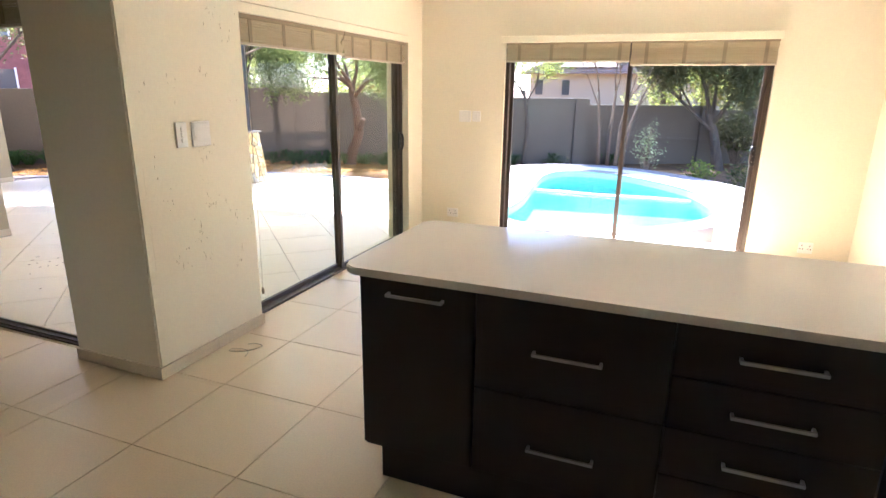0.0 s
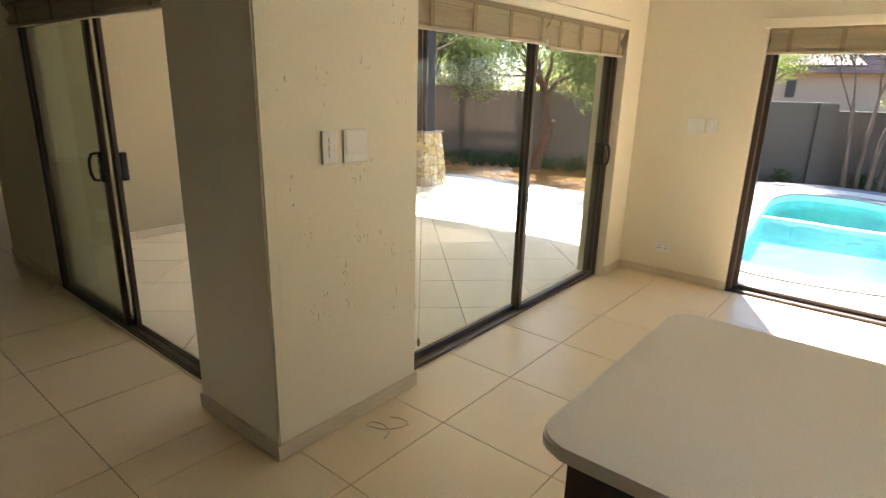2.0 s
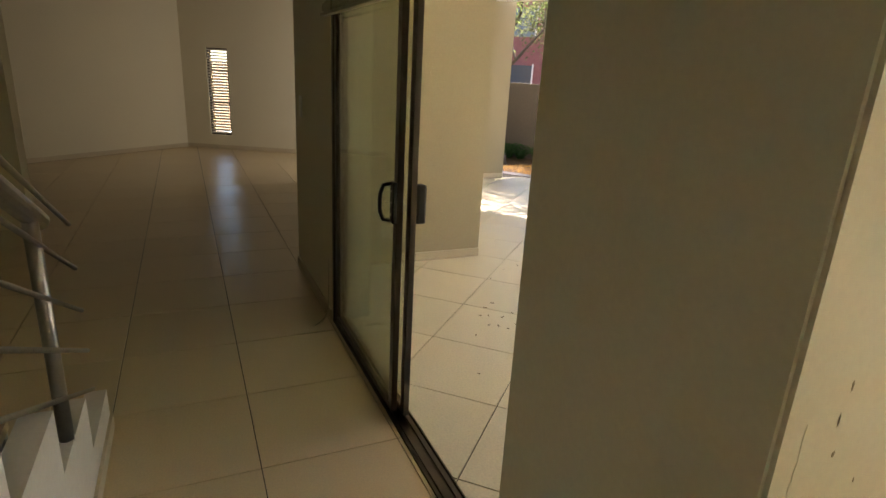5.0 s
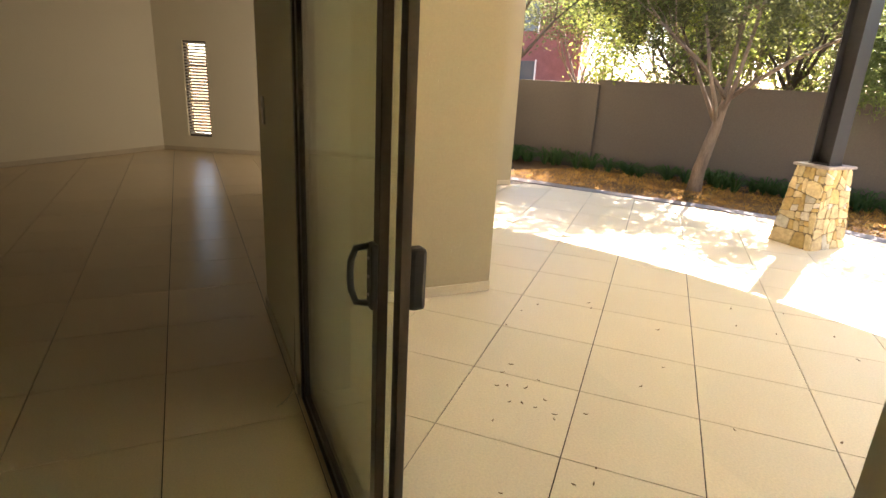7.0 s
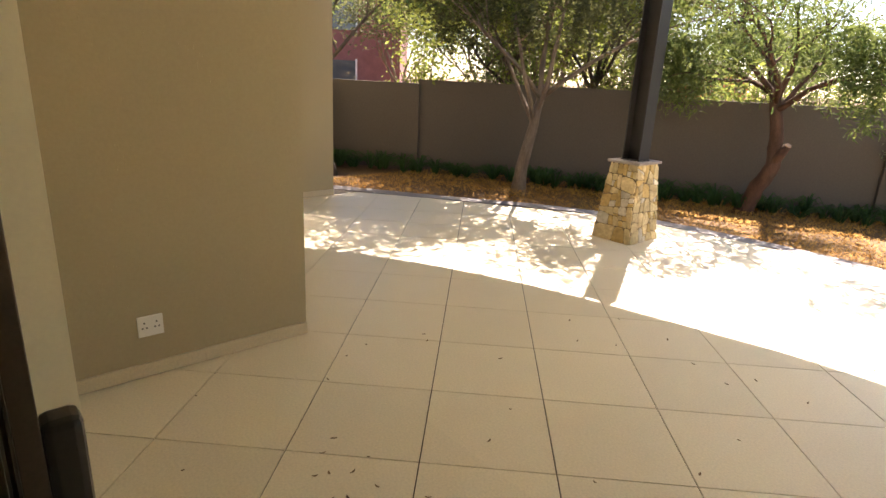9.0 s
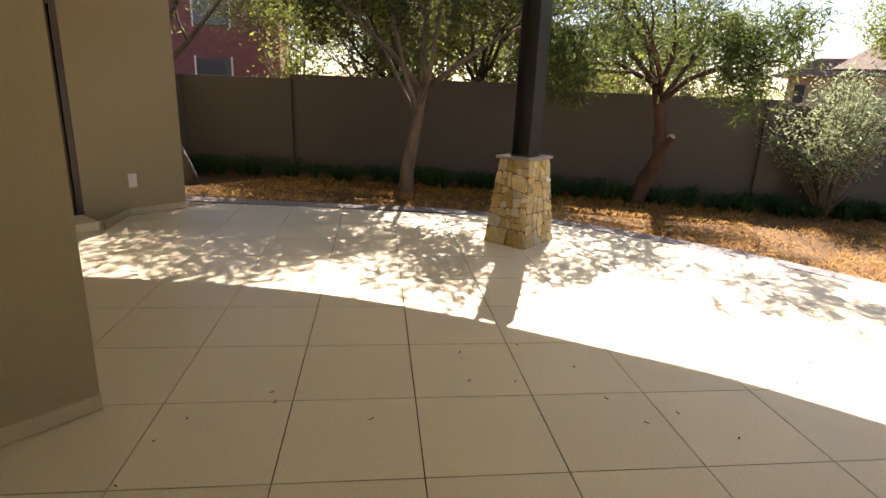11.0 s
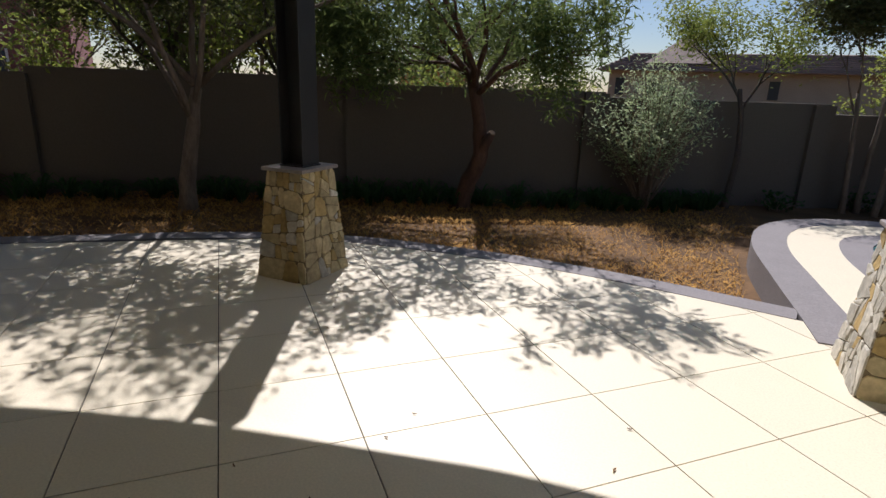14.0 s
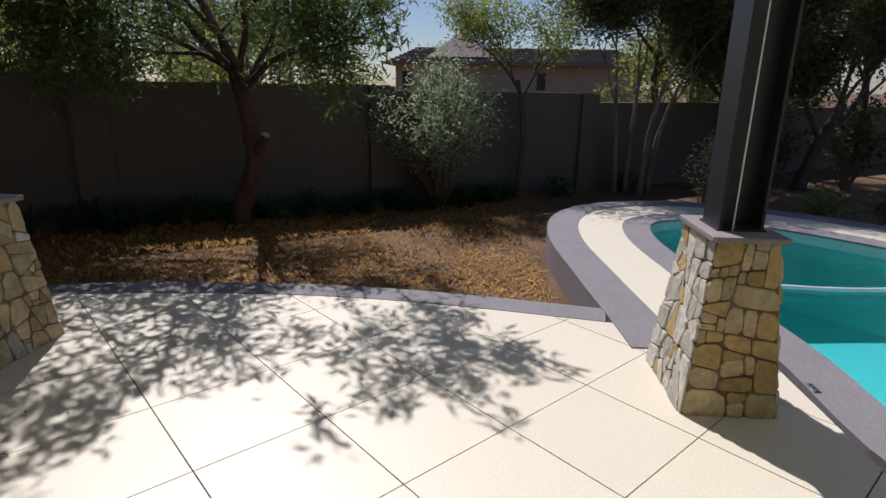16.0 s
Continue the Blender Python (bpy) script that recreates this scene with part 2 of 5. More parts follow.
def part(name, bm, mat, parent=None, label="", smooth=False):
    """Links a bmesh (in metres of the current grid) as one mesh object under a thing or a part."""
    bm.transform(grid)
    if parent is not None:
        base = parent.location.copy()
        up = parent.parent
        while up is not None:
            base += up.location
            up = up.parent
        bmesh.ops.translate(bm, verts=bm.verts[:], vec=-base)
    ob = new(name, mesh_of(name, bm, mat, smooth))
    ob.parent = parent
    return tagged(ob, label)


def solid(name, bm, mat, label, category, kind="", smooth=False, group=""):
    """A top-level thing of one mesh."""
    bm.transform(grid)
    ob = new(name, mesh_of(name, bm, mat, smooth))
    return tagged(ob, label, category, group, kind)


def box(bm, x0, y0, z0, x1, y1, z1, bevel=0.0, turn=None):
    geo = bmesh.ops.create_cube(bm, size=1.0)
    vs = geo["verts"]
    bmesh.ops.scale(bm, vec=(abs(x1 - x0), abs(y1 - y0), abs(z1 - z0)), verts=vs)
    bmesh.ops.translate(bm, vec=((x0 + x1) / 2, (y0 + y1) / 2, (z0 + z1) / 2), verts=vs)
    if bevel:
        es = list({e for v in vs for e in v.link_edges})
        out = bmesh.ops.bevel(bm, geom=es, offset=bevel, segments=2, affect="EDGES", profile=0.5)
        vs = list({v for f in out["faces"] for v in f.verts} | {v for v in vs if v.is_valid})
    if turn is not None:
        bmesh.ops.transform(bm, matrix=turn, verts=[v for v in vs if v.is_valid])
    return bm


def boxes(*args, bevel=0.0, turn=None):
    bm = bmesh.new()
    for a in args:
        box(bm, *a, bevel=bevel, turn=turn)
    return bm


def prism(outline, z0, z1, bm=None):
    """A solid from a plan outline (list of x, y), between two heights."""
    bm = bm or bmesh.new()
    low = [bm.verts.new((x, y, z0)) for x, y in outline]
    top = [bm.verts.new((x, y, z1)) for x, y in outline]
    n = len(outline)
    bm.faces.new(low[::-1])
    bm.faces.new(top)
    for i in range(n):
        bm.faces.new((low[i], low[(i + 1) % n], top[(i + 1) % n], top[i]))
    return bm


def strip_wall(bm, a, b, thick, z0, z1, z1b=None):
    """A wall from a to b in plan, thick to the left of the way a -> b; its top may slope."""
    a, b = Vector(a), Vector(b)
    d = (b - a).normalized()
    nrm = Vector((-d.y, d.x)) * thick
    z1b = z1 if z1b is None else z1b
    pts = [(a, z1), (b, z1b), (b + nrm, z1b), (a + nrm, z1)]
    low = [bm.verts.new((p.x, p.y, z0)) for p, _ in pts]
    top = [bm.verts.new((p.x, p.y, z)) for p, z in pts]
    bm.faces.new(low[::-1])
    bm.faces.new(top)
    for i in range(4):
        bm.faces.new((low[i], low[(i + 1) % 4], top[(i + 1) % 4], top[i]))
    return bm


def tube(bm, path, radii, sides=8):
    """A tapered tube along a path of Vectors."""
    rings = []
    for i, p in enumerate(path):
        d = (path[min(i + 1, len(path) - 1)] - path[max(i - 1, 0)]).normalized()
        u = (Vector((0.31, 0.95, 0.05)) - d * Vector((0.31, 0.95, 0.05)).dot(d)).normalized()
        v = d.cross(u)
        r = radii[i] if hasattr(radii, "__len__") else radii
        rings.append([bm.verts.new(p + (u * math.cos(k) + v * math.sin(k)) * r)
                      for k in (2 * math.pi * j / sides for j in range(sides))])
    for a, b in zip(rings, rings[1:]):
        for j in range(sides):
            bm.faces.new((a[j], a[(j + 1) % sides], b[(j + 1) % sides], b[j]))
    bm.faces.new(rings[0][::-1])
    bm.faces.new(rings[-1])
    return bm


def clip(poly, edges):
    """Cuts a convex polygon by half planes (point, inward normal)."""
    for p, nrm in edges:
        out = []
        for i, a in enumerate(poly):
            b = poly[(i + 1) % len(poly)]
            da = (a[0] - p[0]) * nrm[0] + (a[1] - p[1]) * nrm[1]
            db = (b[0] - p[0]) * nrm[0] + (b[1] - p[1]) * nrm[1]
            if da >= 0:
                out.append(a)
            if (da >= 0) != (db >= 0):
                s = da / (da - db)
                out.append((a[0] + s * (b[0] - a[0]), a[1] + s * (b[1] - a[1])))
        poly = out
        if len(poly) < 3:
            return []
    return poly


def smooth_line(points, steps=6, closed=False):
    """A smooth curve in plan through points."""
    out, n = [], len(points)
    for i in range(n if closed else n - 1):
        p = [Vector(points[(i + k) % n] if closed else points[max(0, min(n - 1, i + k))]) for k in (-1, 0, 1, 2)]
        for s in range(steps):
            t = s / steps
            q = 0.5 * ((2 * p[1]) + (p[2] - p[0]) * t + (2 * p[0] - 5 * p[1] + 4 * p[2] - p[3]) * t * t
                       + (3 * p[1] - p[0] - 3 * p[2] + p[3]) * t ** 3)
            out.append((q.x, q.y))
    if not closed:
        out.append(tuple(points[-1]))
    return out


def offset_line(line, d, closed=False):
    """The line moved d to its right."""
    out, n = [], len(line)
    for i, p in enumerate(line):
        a = Vector(line[(i - 1) % n] if closed else line[max(i - 1, 0)])
        b = Vector(line[(i + 1) % n] if closed else line[min(i + 1, n - 1)])
        t = (b - a).normalized()
        out.append((p[0] + t.y * d, p[1] - t.x * d))
    return out


def band(inner, outer, z0, z1, closed=False):
    """A solid band between two plan lines of equal length."""
    bm = bmesh.new()
    n = len(inner)
    cols = [[bm.verts.new((q[0], q[1], z)) for q, z in ((inner[i], z0), (inner[i], z1), (outer[i], z1), (outer[i], z0))] for i in range(n)]
    for i in range(n if closed else n - 1):
        a, b = cols[i], cols[(i + 1) % n]
        for k in range(4):
            bm.faces.new((a[k], b[k], b[(k + 1) % 4], a[(k + 1) % 4]))
    if not closed:
        bm.faces.new(cols[0])
        bm.faces.new(cols[-1][::-1])
    return bm


# ---- setting: house ----
CEIL = 2.62
XW, YN, XE = -1.322, 6.03, 2.68          # kitchen: west wall, window wall, east wall
XP = -1.362                              # face of the pier beside the side door
HEAD = 2.02                              # head of the openings

# one ground sheet to the horizon, open where the pool is dug
POOL = smooth_line([(-0.79, 7.5), (-0.80, 8.6), (-0.93, 10.0), (-1.01, 11.2), (-0.80, 11.98), (-0.1, 12.15), (0.75, 11.65),
                    (1.6, 10.6), (1.95, 9.3), (1.7, 8.2), (0.9, 7.35), (-0.3, 7.05)], 5, closed=True)[::-1]


def ground_z(x, y):
    return max(-0.34, min(-0.05, -0.05 - 0.032 * (x + 9.0)))


bm = bmesh.new()
hole = [bm.verts.new((x, y, -0.3)) for x, y in offset_line(POOL, 0.1, True)]
outer = [bm.verts.new((x, y, ground_z(x, y))) for x, y in
         [(-16, -7), (-9, -7), (0.1, -7), (8, -7), (8, 24), (0.1, 24), (-9, 24), (-16, 24)]]
loop = [bm.edges.new((outer[i], outer[(i + 1) % 8])) for i in range(8)]
loop += [bm.edges.new((hole[i], hole[(i + 1) % len(hole)])) for i in range(len(hole))]
bmesh.ops.triangle_fill(bm, edges=loop, use_beauty=True)
far = [bm.verts.new((x, y, -0.6)) for x, y in [(-900, -900), (900, -900), (900, 900), (-900, 900)]]
for a, b, run in ((0, 1, (0, 1, 2, 3)), (1, 2, (3, 4)), (2, 3, (4, 5, 6, 7)), (3, 0, (7, 0))):
    bm.faces.new([far[a], far[b]] + [outer[k] for k in reversed(run)])
solid("ground", bm, M_LAWN, "dry brown lawn and leaf litter of the garden", "ground", "structure")

grid = HOUSE
# floor slabs, walls
floor = solid("floor", boxes((XW - 0.3, -3.2, -0.3, XE + 0.25, YN + 0.3, -0.008), (-15.5, -3.2, -0.3, XW - 0.3, 2.615, -0.008),
                             (-15.5, 2.615, -0.3, -5.41, 4.07, -0.008), (-13.0, 4.07, -0.3, -9.2, 6.2, -0.004)),
              M_GROUT, "cream ceramic tiles laid square with dark joints", "floor", "structure")
bm = bmesh.new()
box(bm, XW - 0.28, 5.69, 0, XP, YN + 0.28, CEIL)                     # pier between door and window wall
box(bm, XW - 0.28, 3.25, HEAD + 0.03, XP, 5.69, CEIL)                      # over the side door
solid("wall_west", bm, M_PLASTER, "cream rough plaster kitchen wall round a sliding door", "wall", "structure")
bm = bmesh.new()
box(bm, XP - 0.002, YN, 0, -0.47, YN + 0.278, CEIL)
box(bm, 1.88, YN, 0, XE, YN + 0.278, CEIL)
box(bm, -0.47, YN, 2.04, 1.88, YN + 0.278, CEIL)
solid("wall_north", bm, M_PLASTER, "cream plaster kitchen wall with a wide sliding window door", "wall", "structure")
solid("wall_east", boxes((XE, -3.2, 0, XE + 0.25, YN + 0.28, CEIL)), M_PLASTER, "plain cream plaster wall", "wall", "structure")
solid("wall_south", boxes((-15.5, -3.2, 0, XE, -2.95, CEIL)), M_PLASTER, "plain cream plaster wall behind the kitchen", "wall", "structure")

# corner column between the two sliding doors, plaster pitted and chipped
bm = boxes((-1.965, 2.40, 0, XW, 3.25, CEIL))
bmesh.ops.bevel(bm, geom=[e for e in bm.edges if abs(e.verts[0].co.z - e.verts[1].co.z) > 1], offset=0.008, segments=2, affect="EDGES")
column = solid("wall_column", bm, M_PLASTER, "square cream plaster pillar with chipped and flaking paint", "pillar", "structure")
bm = boxes((-4.28, 2.53, HEAD, -1.965, 2.80, CEIL))
solid("wall_lintel", bm, M_PLASTER, "cream plaster lintel over the patio sliding door", "wall", "structure")
bm = bmesh.new()
box(bm, -5.45, 2.512, 0, -4.28, 2.76, CEIL)
solid("wall_jamb", bm, M_PLASTER, "cream plaster wall stub beside the patio door, paint worn at the edge", "wall", "structure")
solid("floor_hall", boxes((-13.0, -2.94, -0.007, XE, -0.72, -0.001)), M_TILE, "cream ceramic floor at the back of the hall", "floor", "structure")
grid = GARDEN
bm = bmesh.new()
box(bm, -5.66, 2.784, -0.3, -5.405, 4.062, 3.1)
box(bm, -9.0, 3.80, -0.3, -5.66, 4.058, 3.1)
solid("wall_wing", bm, M_OUTER, "taupe textured plaster outer wall of the house wing", "wall", "structure")
bm = bmesh.new()
box(bm, -9.36, 5.36, -0.3, -9.10, 6.43, 3.1)
box(bm, -9.36, 4.062, HEAD + 0.1, -9.10, 5.36, 3.1)
strip_wall(bm, (-9.10, 5.80), (-8.66, 5.38), -0.02, -0.3, 0.085)
solid("wall_wing_end", bm, M_OUTER, "taupe plaster end wall of the wing beside a louvred sliding door", "wall", "structure")
solid("wall_wing_back", boxes((-14.5, 6.18, -0.3, -9.36, 6.43, 3.1)), M_OUTER, "plain taupe outer wall", "wall", "structure")

grid = HOUSE
# far living room: walls set at an angle, one tall narrow window
A, B = Vector((-12.62, 1.76)), Vector((-11.672, 3.52))
way = (B - A).normalized()
W0, W1, WZ0, WZ1 = 0.455, 0.855, 0.255, 1.78      # window along the end wall
bm = bmesh.new()
strip_wall(bm, A + way * -0.3, A + way * W0, 0.22, 0, CEIL)
strip_wall(bm, A + way * W1, A + way * 5.55, 0.22, 0, CEIL)
strip_wall(bm, A + way * W0, A + way * W1, 0.22, 0, WZ0)
strip_wall(bm, A + way * W0, A + way * W1, 0.22, WZ1, CEIL)
solid("wall_far_end", bm, M_PLASTER, "cream plaster end wall of the living room with a narrow window", "wall", "structure")
C = Vector((-10.32, -1.0))
solid("wall_far_side", strip_wall(bmesh.new(), C, A, 0.22, 0, CEIL), M_PLASTER, "cream plaster side wall of the living room", "wall", "structure")
solid("wall_far_return", strip_wall(bmesh.new(), (-10.32, -2.95), C, 0.22, 0, CEIL), M_PLASTER, "plain cream plaster wall", "wall", "structure")
solid("wall_stair", boxes((-7.3, -0.4, 0, -7.05, 0.36, CEIL), (-7.05, -0.4, 0, -3.6, -0.15, CEIL)), M_PLASTER, "cream plaster wall behind the stair", "wall", "structure")
solid("ceiling", boxes((-15.5, -3.2, CEIL, XE + 0.25, 4.06, CEIL + 0.2), (-1.62, 4.06, CEIL, XE + 0.25, YN + 0.28, CEIL + 0.2), (-13.5, 4.06, CEIL, -9.36, 6.2, CEIL + 0.2)),
      M_CEIL, "plain off-white plaster ceiling", "ceiling", "structure")
grid = GARDEN
solid("house_roof", boxes((-15.8, -3.5, 3.1, XE + 0.5, 4.3, 3.3), (-1.62, 4.3, 3.1, XE + 0.5, YN + 0.75, 3.3), (-14.8, 4.3, 3.1, -9.05, 6.5, 3.3)),
      M_ROOF, "brown tiled roof of the house", "roof", "structure")
solid("wall_upper", boxes((XW - 0.28, 2.80, CEIL + 0.2, XE + 0.25, YN + 0.278, 3.1), (-5.25, 2.55, CEIL + 0.2, XW - 0.28, 2.8, 3.1)),
      M_OUTER, "taupe plaster upper wall of the house", "wall", "structure")

# patio roof on steel posts; its curved edge throws the shade on the tiles
ROOF_EDGE = smooth_line([(-9.1, 6.12), (-8.04, 6.90), (-7.335, 7.40), (-6.61, 7.77), (-5.74, 8.075), (-4.78, 8.30), (-4.19, 8.415), (-3.33, 8.45), (-1.35, 8.45)], 4)
solid("patio_roof", prism([(-9.1, 4.1), (-5.44, 4.1), (-5.40, 2.81), (-1.62, 2.81), (-1.62, 6.2), (-1.35, 6.21)] + ROOF_EDGE[::-1], 2.70, 2.86),
      M_CEIL, "flat painted patio roof with a curved edge", "roof", "structure")

# patio slab and its grey edging
EDGE = smooth_line([(-9.9, 6.60), (-9.1, 7.18), (-8.3, 7.76), (-7.45, 8.44), (-6.65, 8.94), (-5.8, 9.26), (-4.8, 9.40), (-3.9, 9.43),
                    (-3.0, 9.35), (-1.95, 9.17)], 4)
INNER = offset_line(EDGE, 0.235)
slab = [(-9.36, 4.06), (-5.40, 4.06), (-5.40, 2.552), (-1.62, 2.552), (-1.6, YN + 0.28), (-1.15, YN + 0.28), (-1.15, 8.95), (-1.7, 8.95)] + INNER[::-1]
patio = solid("patio", prism(slab, -0.4, -0.008), M_GROUT, "cream patio tiles laid diagonally with dark joints", "patio", "structure")
kerb = solid("patio_edging", band(INNER, EDGE, -0.42, 0.004), M_KERB, "grey cement edging along the curved patio", "kerb", "structure")
RING = [offset_line(POOL, d, True) for d in (0.0, 0.30, 0.78, 1.12)]


def part_ring(a, b, z0, z1):
    return band(a, b, z0, z1, closed=True)


coping = solid("pool_coping", part_ring(RING[0], RING[1], -0.25, 0.004), M_KERB, "grey cement coping round the pool", "coping", "structure")
start = max(range(len(POOL)), key=lambda k: -abs(POOL[k][1] - 8.72) - 10 * (POOL[k][0] > 0))
order = [(start - k) % len(POOL) for k in range(len(POOL))]
order = order[:next(k for k, i in enumerate(order) if k > 8 and POOL[i][1] < 7.9)]
ARCS = [[r[i] for i in order] for r in RING]
solid("pool_deck", band(ARCS[1], ARCS[2], -0.4, 0.0045), M_PATIO, "cream paved walkway round the pool", "deck", "structure")
solid("pool_deck_edging", band(ARCS[2], ARCS[3], -0.5, 0.009), M_KERB, "raised grey cement edging of the pool deck", "kerb", "structure")
solid("pavement", boxes((-1.15, YN + 0.28, -0.4, 5.0, 7.0, -0.012)), M_PATIO, "cream paving between house and pool", "paving", "structure")

# pool basin and water
bm = bmesh.new()
rings = [[bm.verts.new((x, y, z)) for x, y in offset_line(POOL, d, True)] for d, z in ((0.0, -0.02), (-0.02, -0.9), (-0.25, -1.25), (-0.9, -1.4))]
for a, b in zip(rings, rings[1:]):
    for j in range(len(a)):
        bm.faces.new((a[j], a[(j + 1) % len(a)], b[(j + 1) % len(a)], b[j]))
bm.faces.new(rings[-1])
pool = thing("swimming_pool", "kidney-shaped garden pool full of turquoise water", "pool", at=(0.4, 9.5, -1.4))
part("basin", bm, M_POOL, pool)
# near end coloured lighter, as the water itself has no depth tint
shelf = clip(offset_line(POOL, -0.03, True), [((0.0, 9.45), (0.12, -1.0))])
part("pool_step", prism(shelf, -1.3, -0.30), M_SHELF, pool, "shallow step, coloured pale to look brightly lit")
part("water", prism(offset_line(POOL, -0.004, True), -0.16, -0.12), M_WATER, pool, "clear turquoise water")


# garden wall in stepped panels with a pier at each step
def fence_point(x):
    return Vector((x, 9.3 + 0.65 * (x + 10.85)))


fence = thing("garden_wall", "taupe plastered boundary wall stepping down in panels", "wall", at=(-8, 10.7, -0.3), kind="structure")
PANELS = [(-12.45, -10.88, 1.49), (-10.88, -7.16, 1.565), (-7.16, -4.18, 1.485), (-4.18, -0.9, 1.41), (-0.9, 2.2, 1.25), (2.2, 9.0, 1.14)]
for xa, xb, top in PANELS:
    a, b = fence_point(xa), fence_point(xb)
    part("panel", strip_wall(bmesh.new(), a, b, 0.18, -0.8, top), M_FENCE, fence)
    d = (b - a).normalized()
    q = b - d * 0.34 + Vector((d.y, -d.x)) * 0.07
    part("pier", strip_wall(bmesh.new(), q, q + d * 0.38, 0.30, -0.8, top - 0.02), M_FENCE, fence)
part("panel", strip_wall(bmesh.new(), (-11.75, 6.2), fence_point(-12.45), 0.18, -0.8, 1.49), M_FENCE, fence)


grid = HOUSE
# ---- things: kitchen ----
def slab_outline(x0, y0, x1, y1, r, n=6):
    out = []
    for cx, cy, a0 in ((x1 - r, y1 - r, 0), (x0 + r, y1 - r, 90), (x0 + r, y0 + r, 180), (x1 - r, y0 + r, 270)):
        out += [(cx + r * math.cos(radians(a0 + 90 * k / n)), cy + r * math.sin(radians(a0 + 90 * k / n))) for k in range(n + 1)]
    return out


def bar_handle(bm, x0, x1, y, z):
    """A flat bow handle on two feet, standing off a front at y."""
    box(bm, x0, y - 0.030, z - 0.006, x1, y - 0.022, z + 0.006, 0.002)
    for x in (x0, x1 - 0.01):
        box(bm, x, y - 0.024, z - 0.006, x + 0.01, y + 0.001, z + 0.006, 0.001)
    return bm


ISL_X0, ISL_X1, ISL_Y0, ISL_Y1 = 0.105, 2.15, 2.10, 2.84


def island_unit(x0, x1, fronts, label):
    """A cabinet unit with its fronts (z0, z1, handle z, handle x0, handle x1)."""
    u = thing("cabinet", label, "cabinet", "island cabinets", ((x0 + x1) / 2, 2.4, 0))
    part("body", boxes((x0 + 0.001, ISL_Y0 + 0.021, 0.17, x1 - 0.001, ISL_Y1, 0.905)), M_DARK, u)
    for z0, z1, hz, hx0, hx1 in fronts:
        f = part("front", boxes((x0 + 0.0025, ISL_Y0, z0 + 0.002, x1 - 0.0025, ISL_Y0 + 0.019, z1 - 0.002), bevel=0.0015), M_DARK, u)
        part("handle", bar_handle(bmesh.new(), hx0, hx1, ISL_Y0, hz), M_CHROME, f, "slim brushed steel handle")
    return u


island_unit(ISL_X0, 0.56, [(0.19, 0.895, 0.841, 0.223, 0.443)], "dark brown island cabinet with a single door under the worktop")
island_unit(0.56, 1.20, [(0.535, 0.895, 0.710, 0.766, 0.996), (0.19, 0.535, 0.343, 0.766, 0.996)], "dark brown island cabinet with two deep drawers")
island_unit(1.20, 1.78, [(0.715, 0.895, 0.807, 1.378, 1.602), (0.535, 0.715, 0.623, 1.378, 1.602), (0.36, 0.535, 0.446, 1.378, 1.602), (0.19, 0.36, 0.27, 1.378, 1.602)],
            "dark brown island cabinet with four shallow drawers")
island_unit(1.78, ISL_X1, [(0.19, 0.895, 0.841, 1.85, 2.07)], "dark brown island cabinet with a single door at the end")
solid("cabinet_plinth", boxes((ISL_X0 + 0.05, ISL_Y0 + 0.06, 0, ISL_X1 - 0.05, ISL_Y1 - 0.04, 0.17)), M_DARK, "dark recessed plinth under the island cabinets", "plinth")
bm = prism(slab_outline(0.048, 2.062, 2.2, 2.885, 0.06), 0.906, 0.936)
bmesh.ops.bevel(bm, geom=[e for e in bm.edges if abs(e.verts[0].co.z - e.verts[1].co.z) < 1e-4], offset=0.005, segments=2, affect="EDGES")
solid("worktop", bm, M_TOP, "polished white quartz worktop with rounded corners on dark cabinets", "worktop", smooth=False)


# ---- sliding doors ----
def upright(x0, y0, x1, y1, z0=0.03, z1=HEAD - 0.04):
    return boxes((x0, y0, z0, x1, y1, z1), bevel=0.003)


def glass_panel(door, axis, a, b, plane, z0, z1, glass=G_CLEAR, stile=0.045, depth=0.028):
    """One glazed panel between a and b along axis ('x' or 'y'), in a plane."""
    def put(name, p, q, za, zb, mat, d):
        if axis == "x":
            bm = boxes((p, plane - d / 2, za, q, plane + d / 2, zb), bevel=0.002 if d > 0.01 else 0)
        else:
            bm = boxes((plane - d / 2, p, za, plane + d / 2, q, zb), bevel=0.002 if d > 0.01 else 0)
        return part(name, bm, mat, door)
    put("stile", a, a + stile, z0, z1, M_FRAME, depth)
    put("stile", b - stile, b, z0, z1, M_FRAME, depth)
    put("rail", a + stile, b - stile, z0, z0 + 0.032, M_FRAME, depth)
    put("rail", a + stile, b - stile, z1 - 0.05, z1, M_FRAME, depth)
    pane = put("pane", a + stile, b - stile, z0 + 0.032, z1 - 0.05, glass, 0.006)
    pane.visible_shadow = False
    return pane


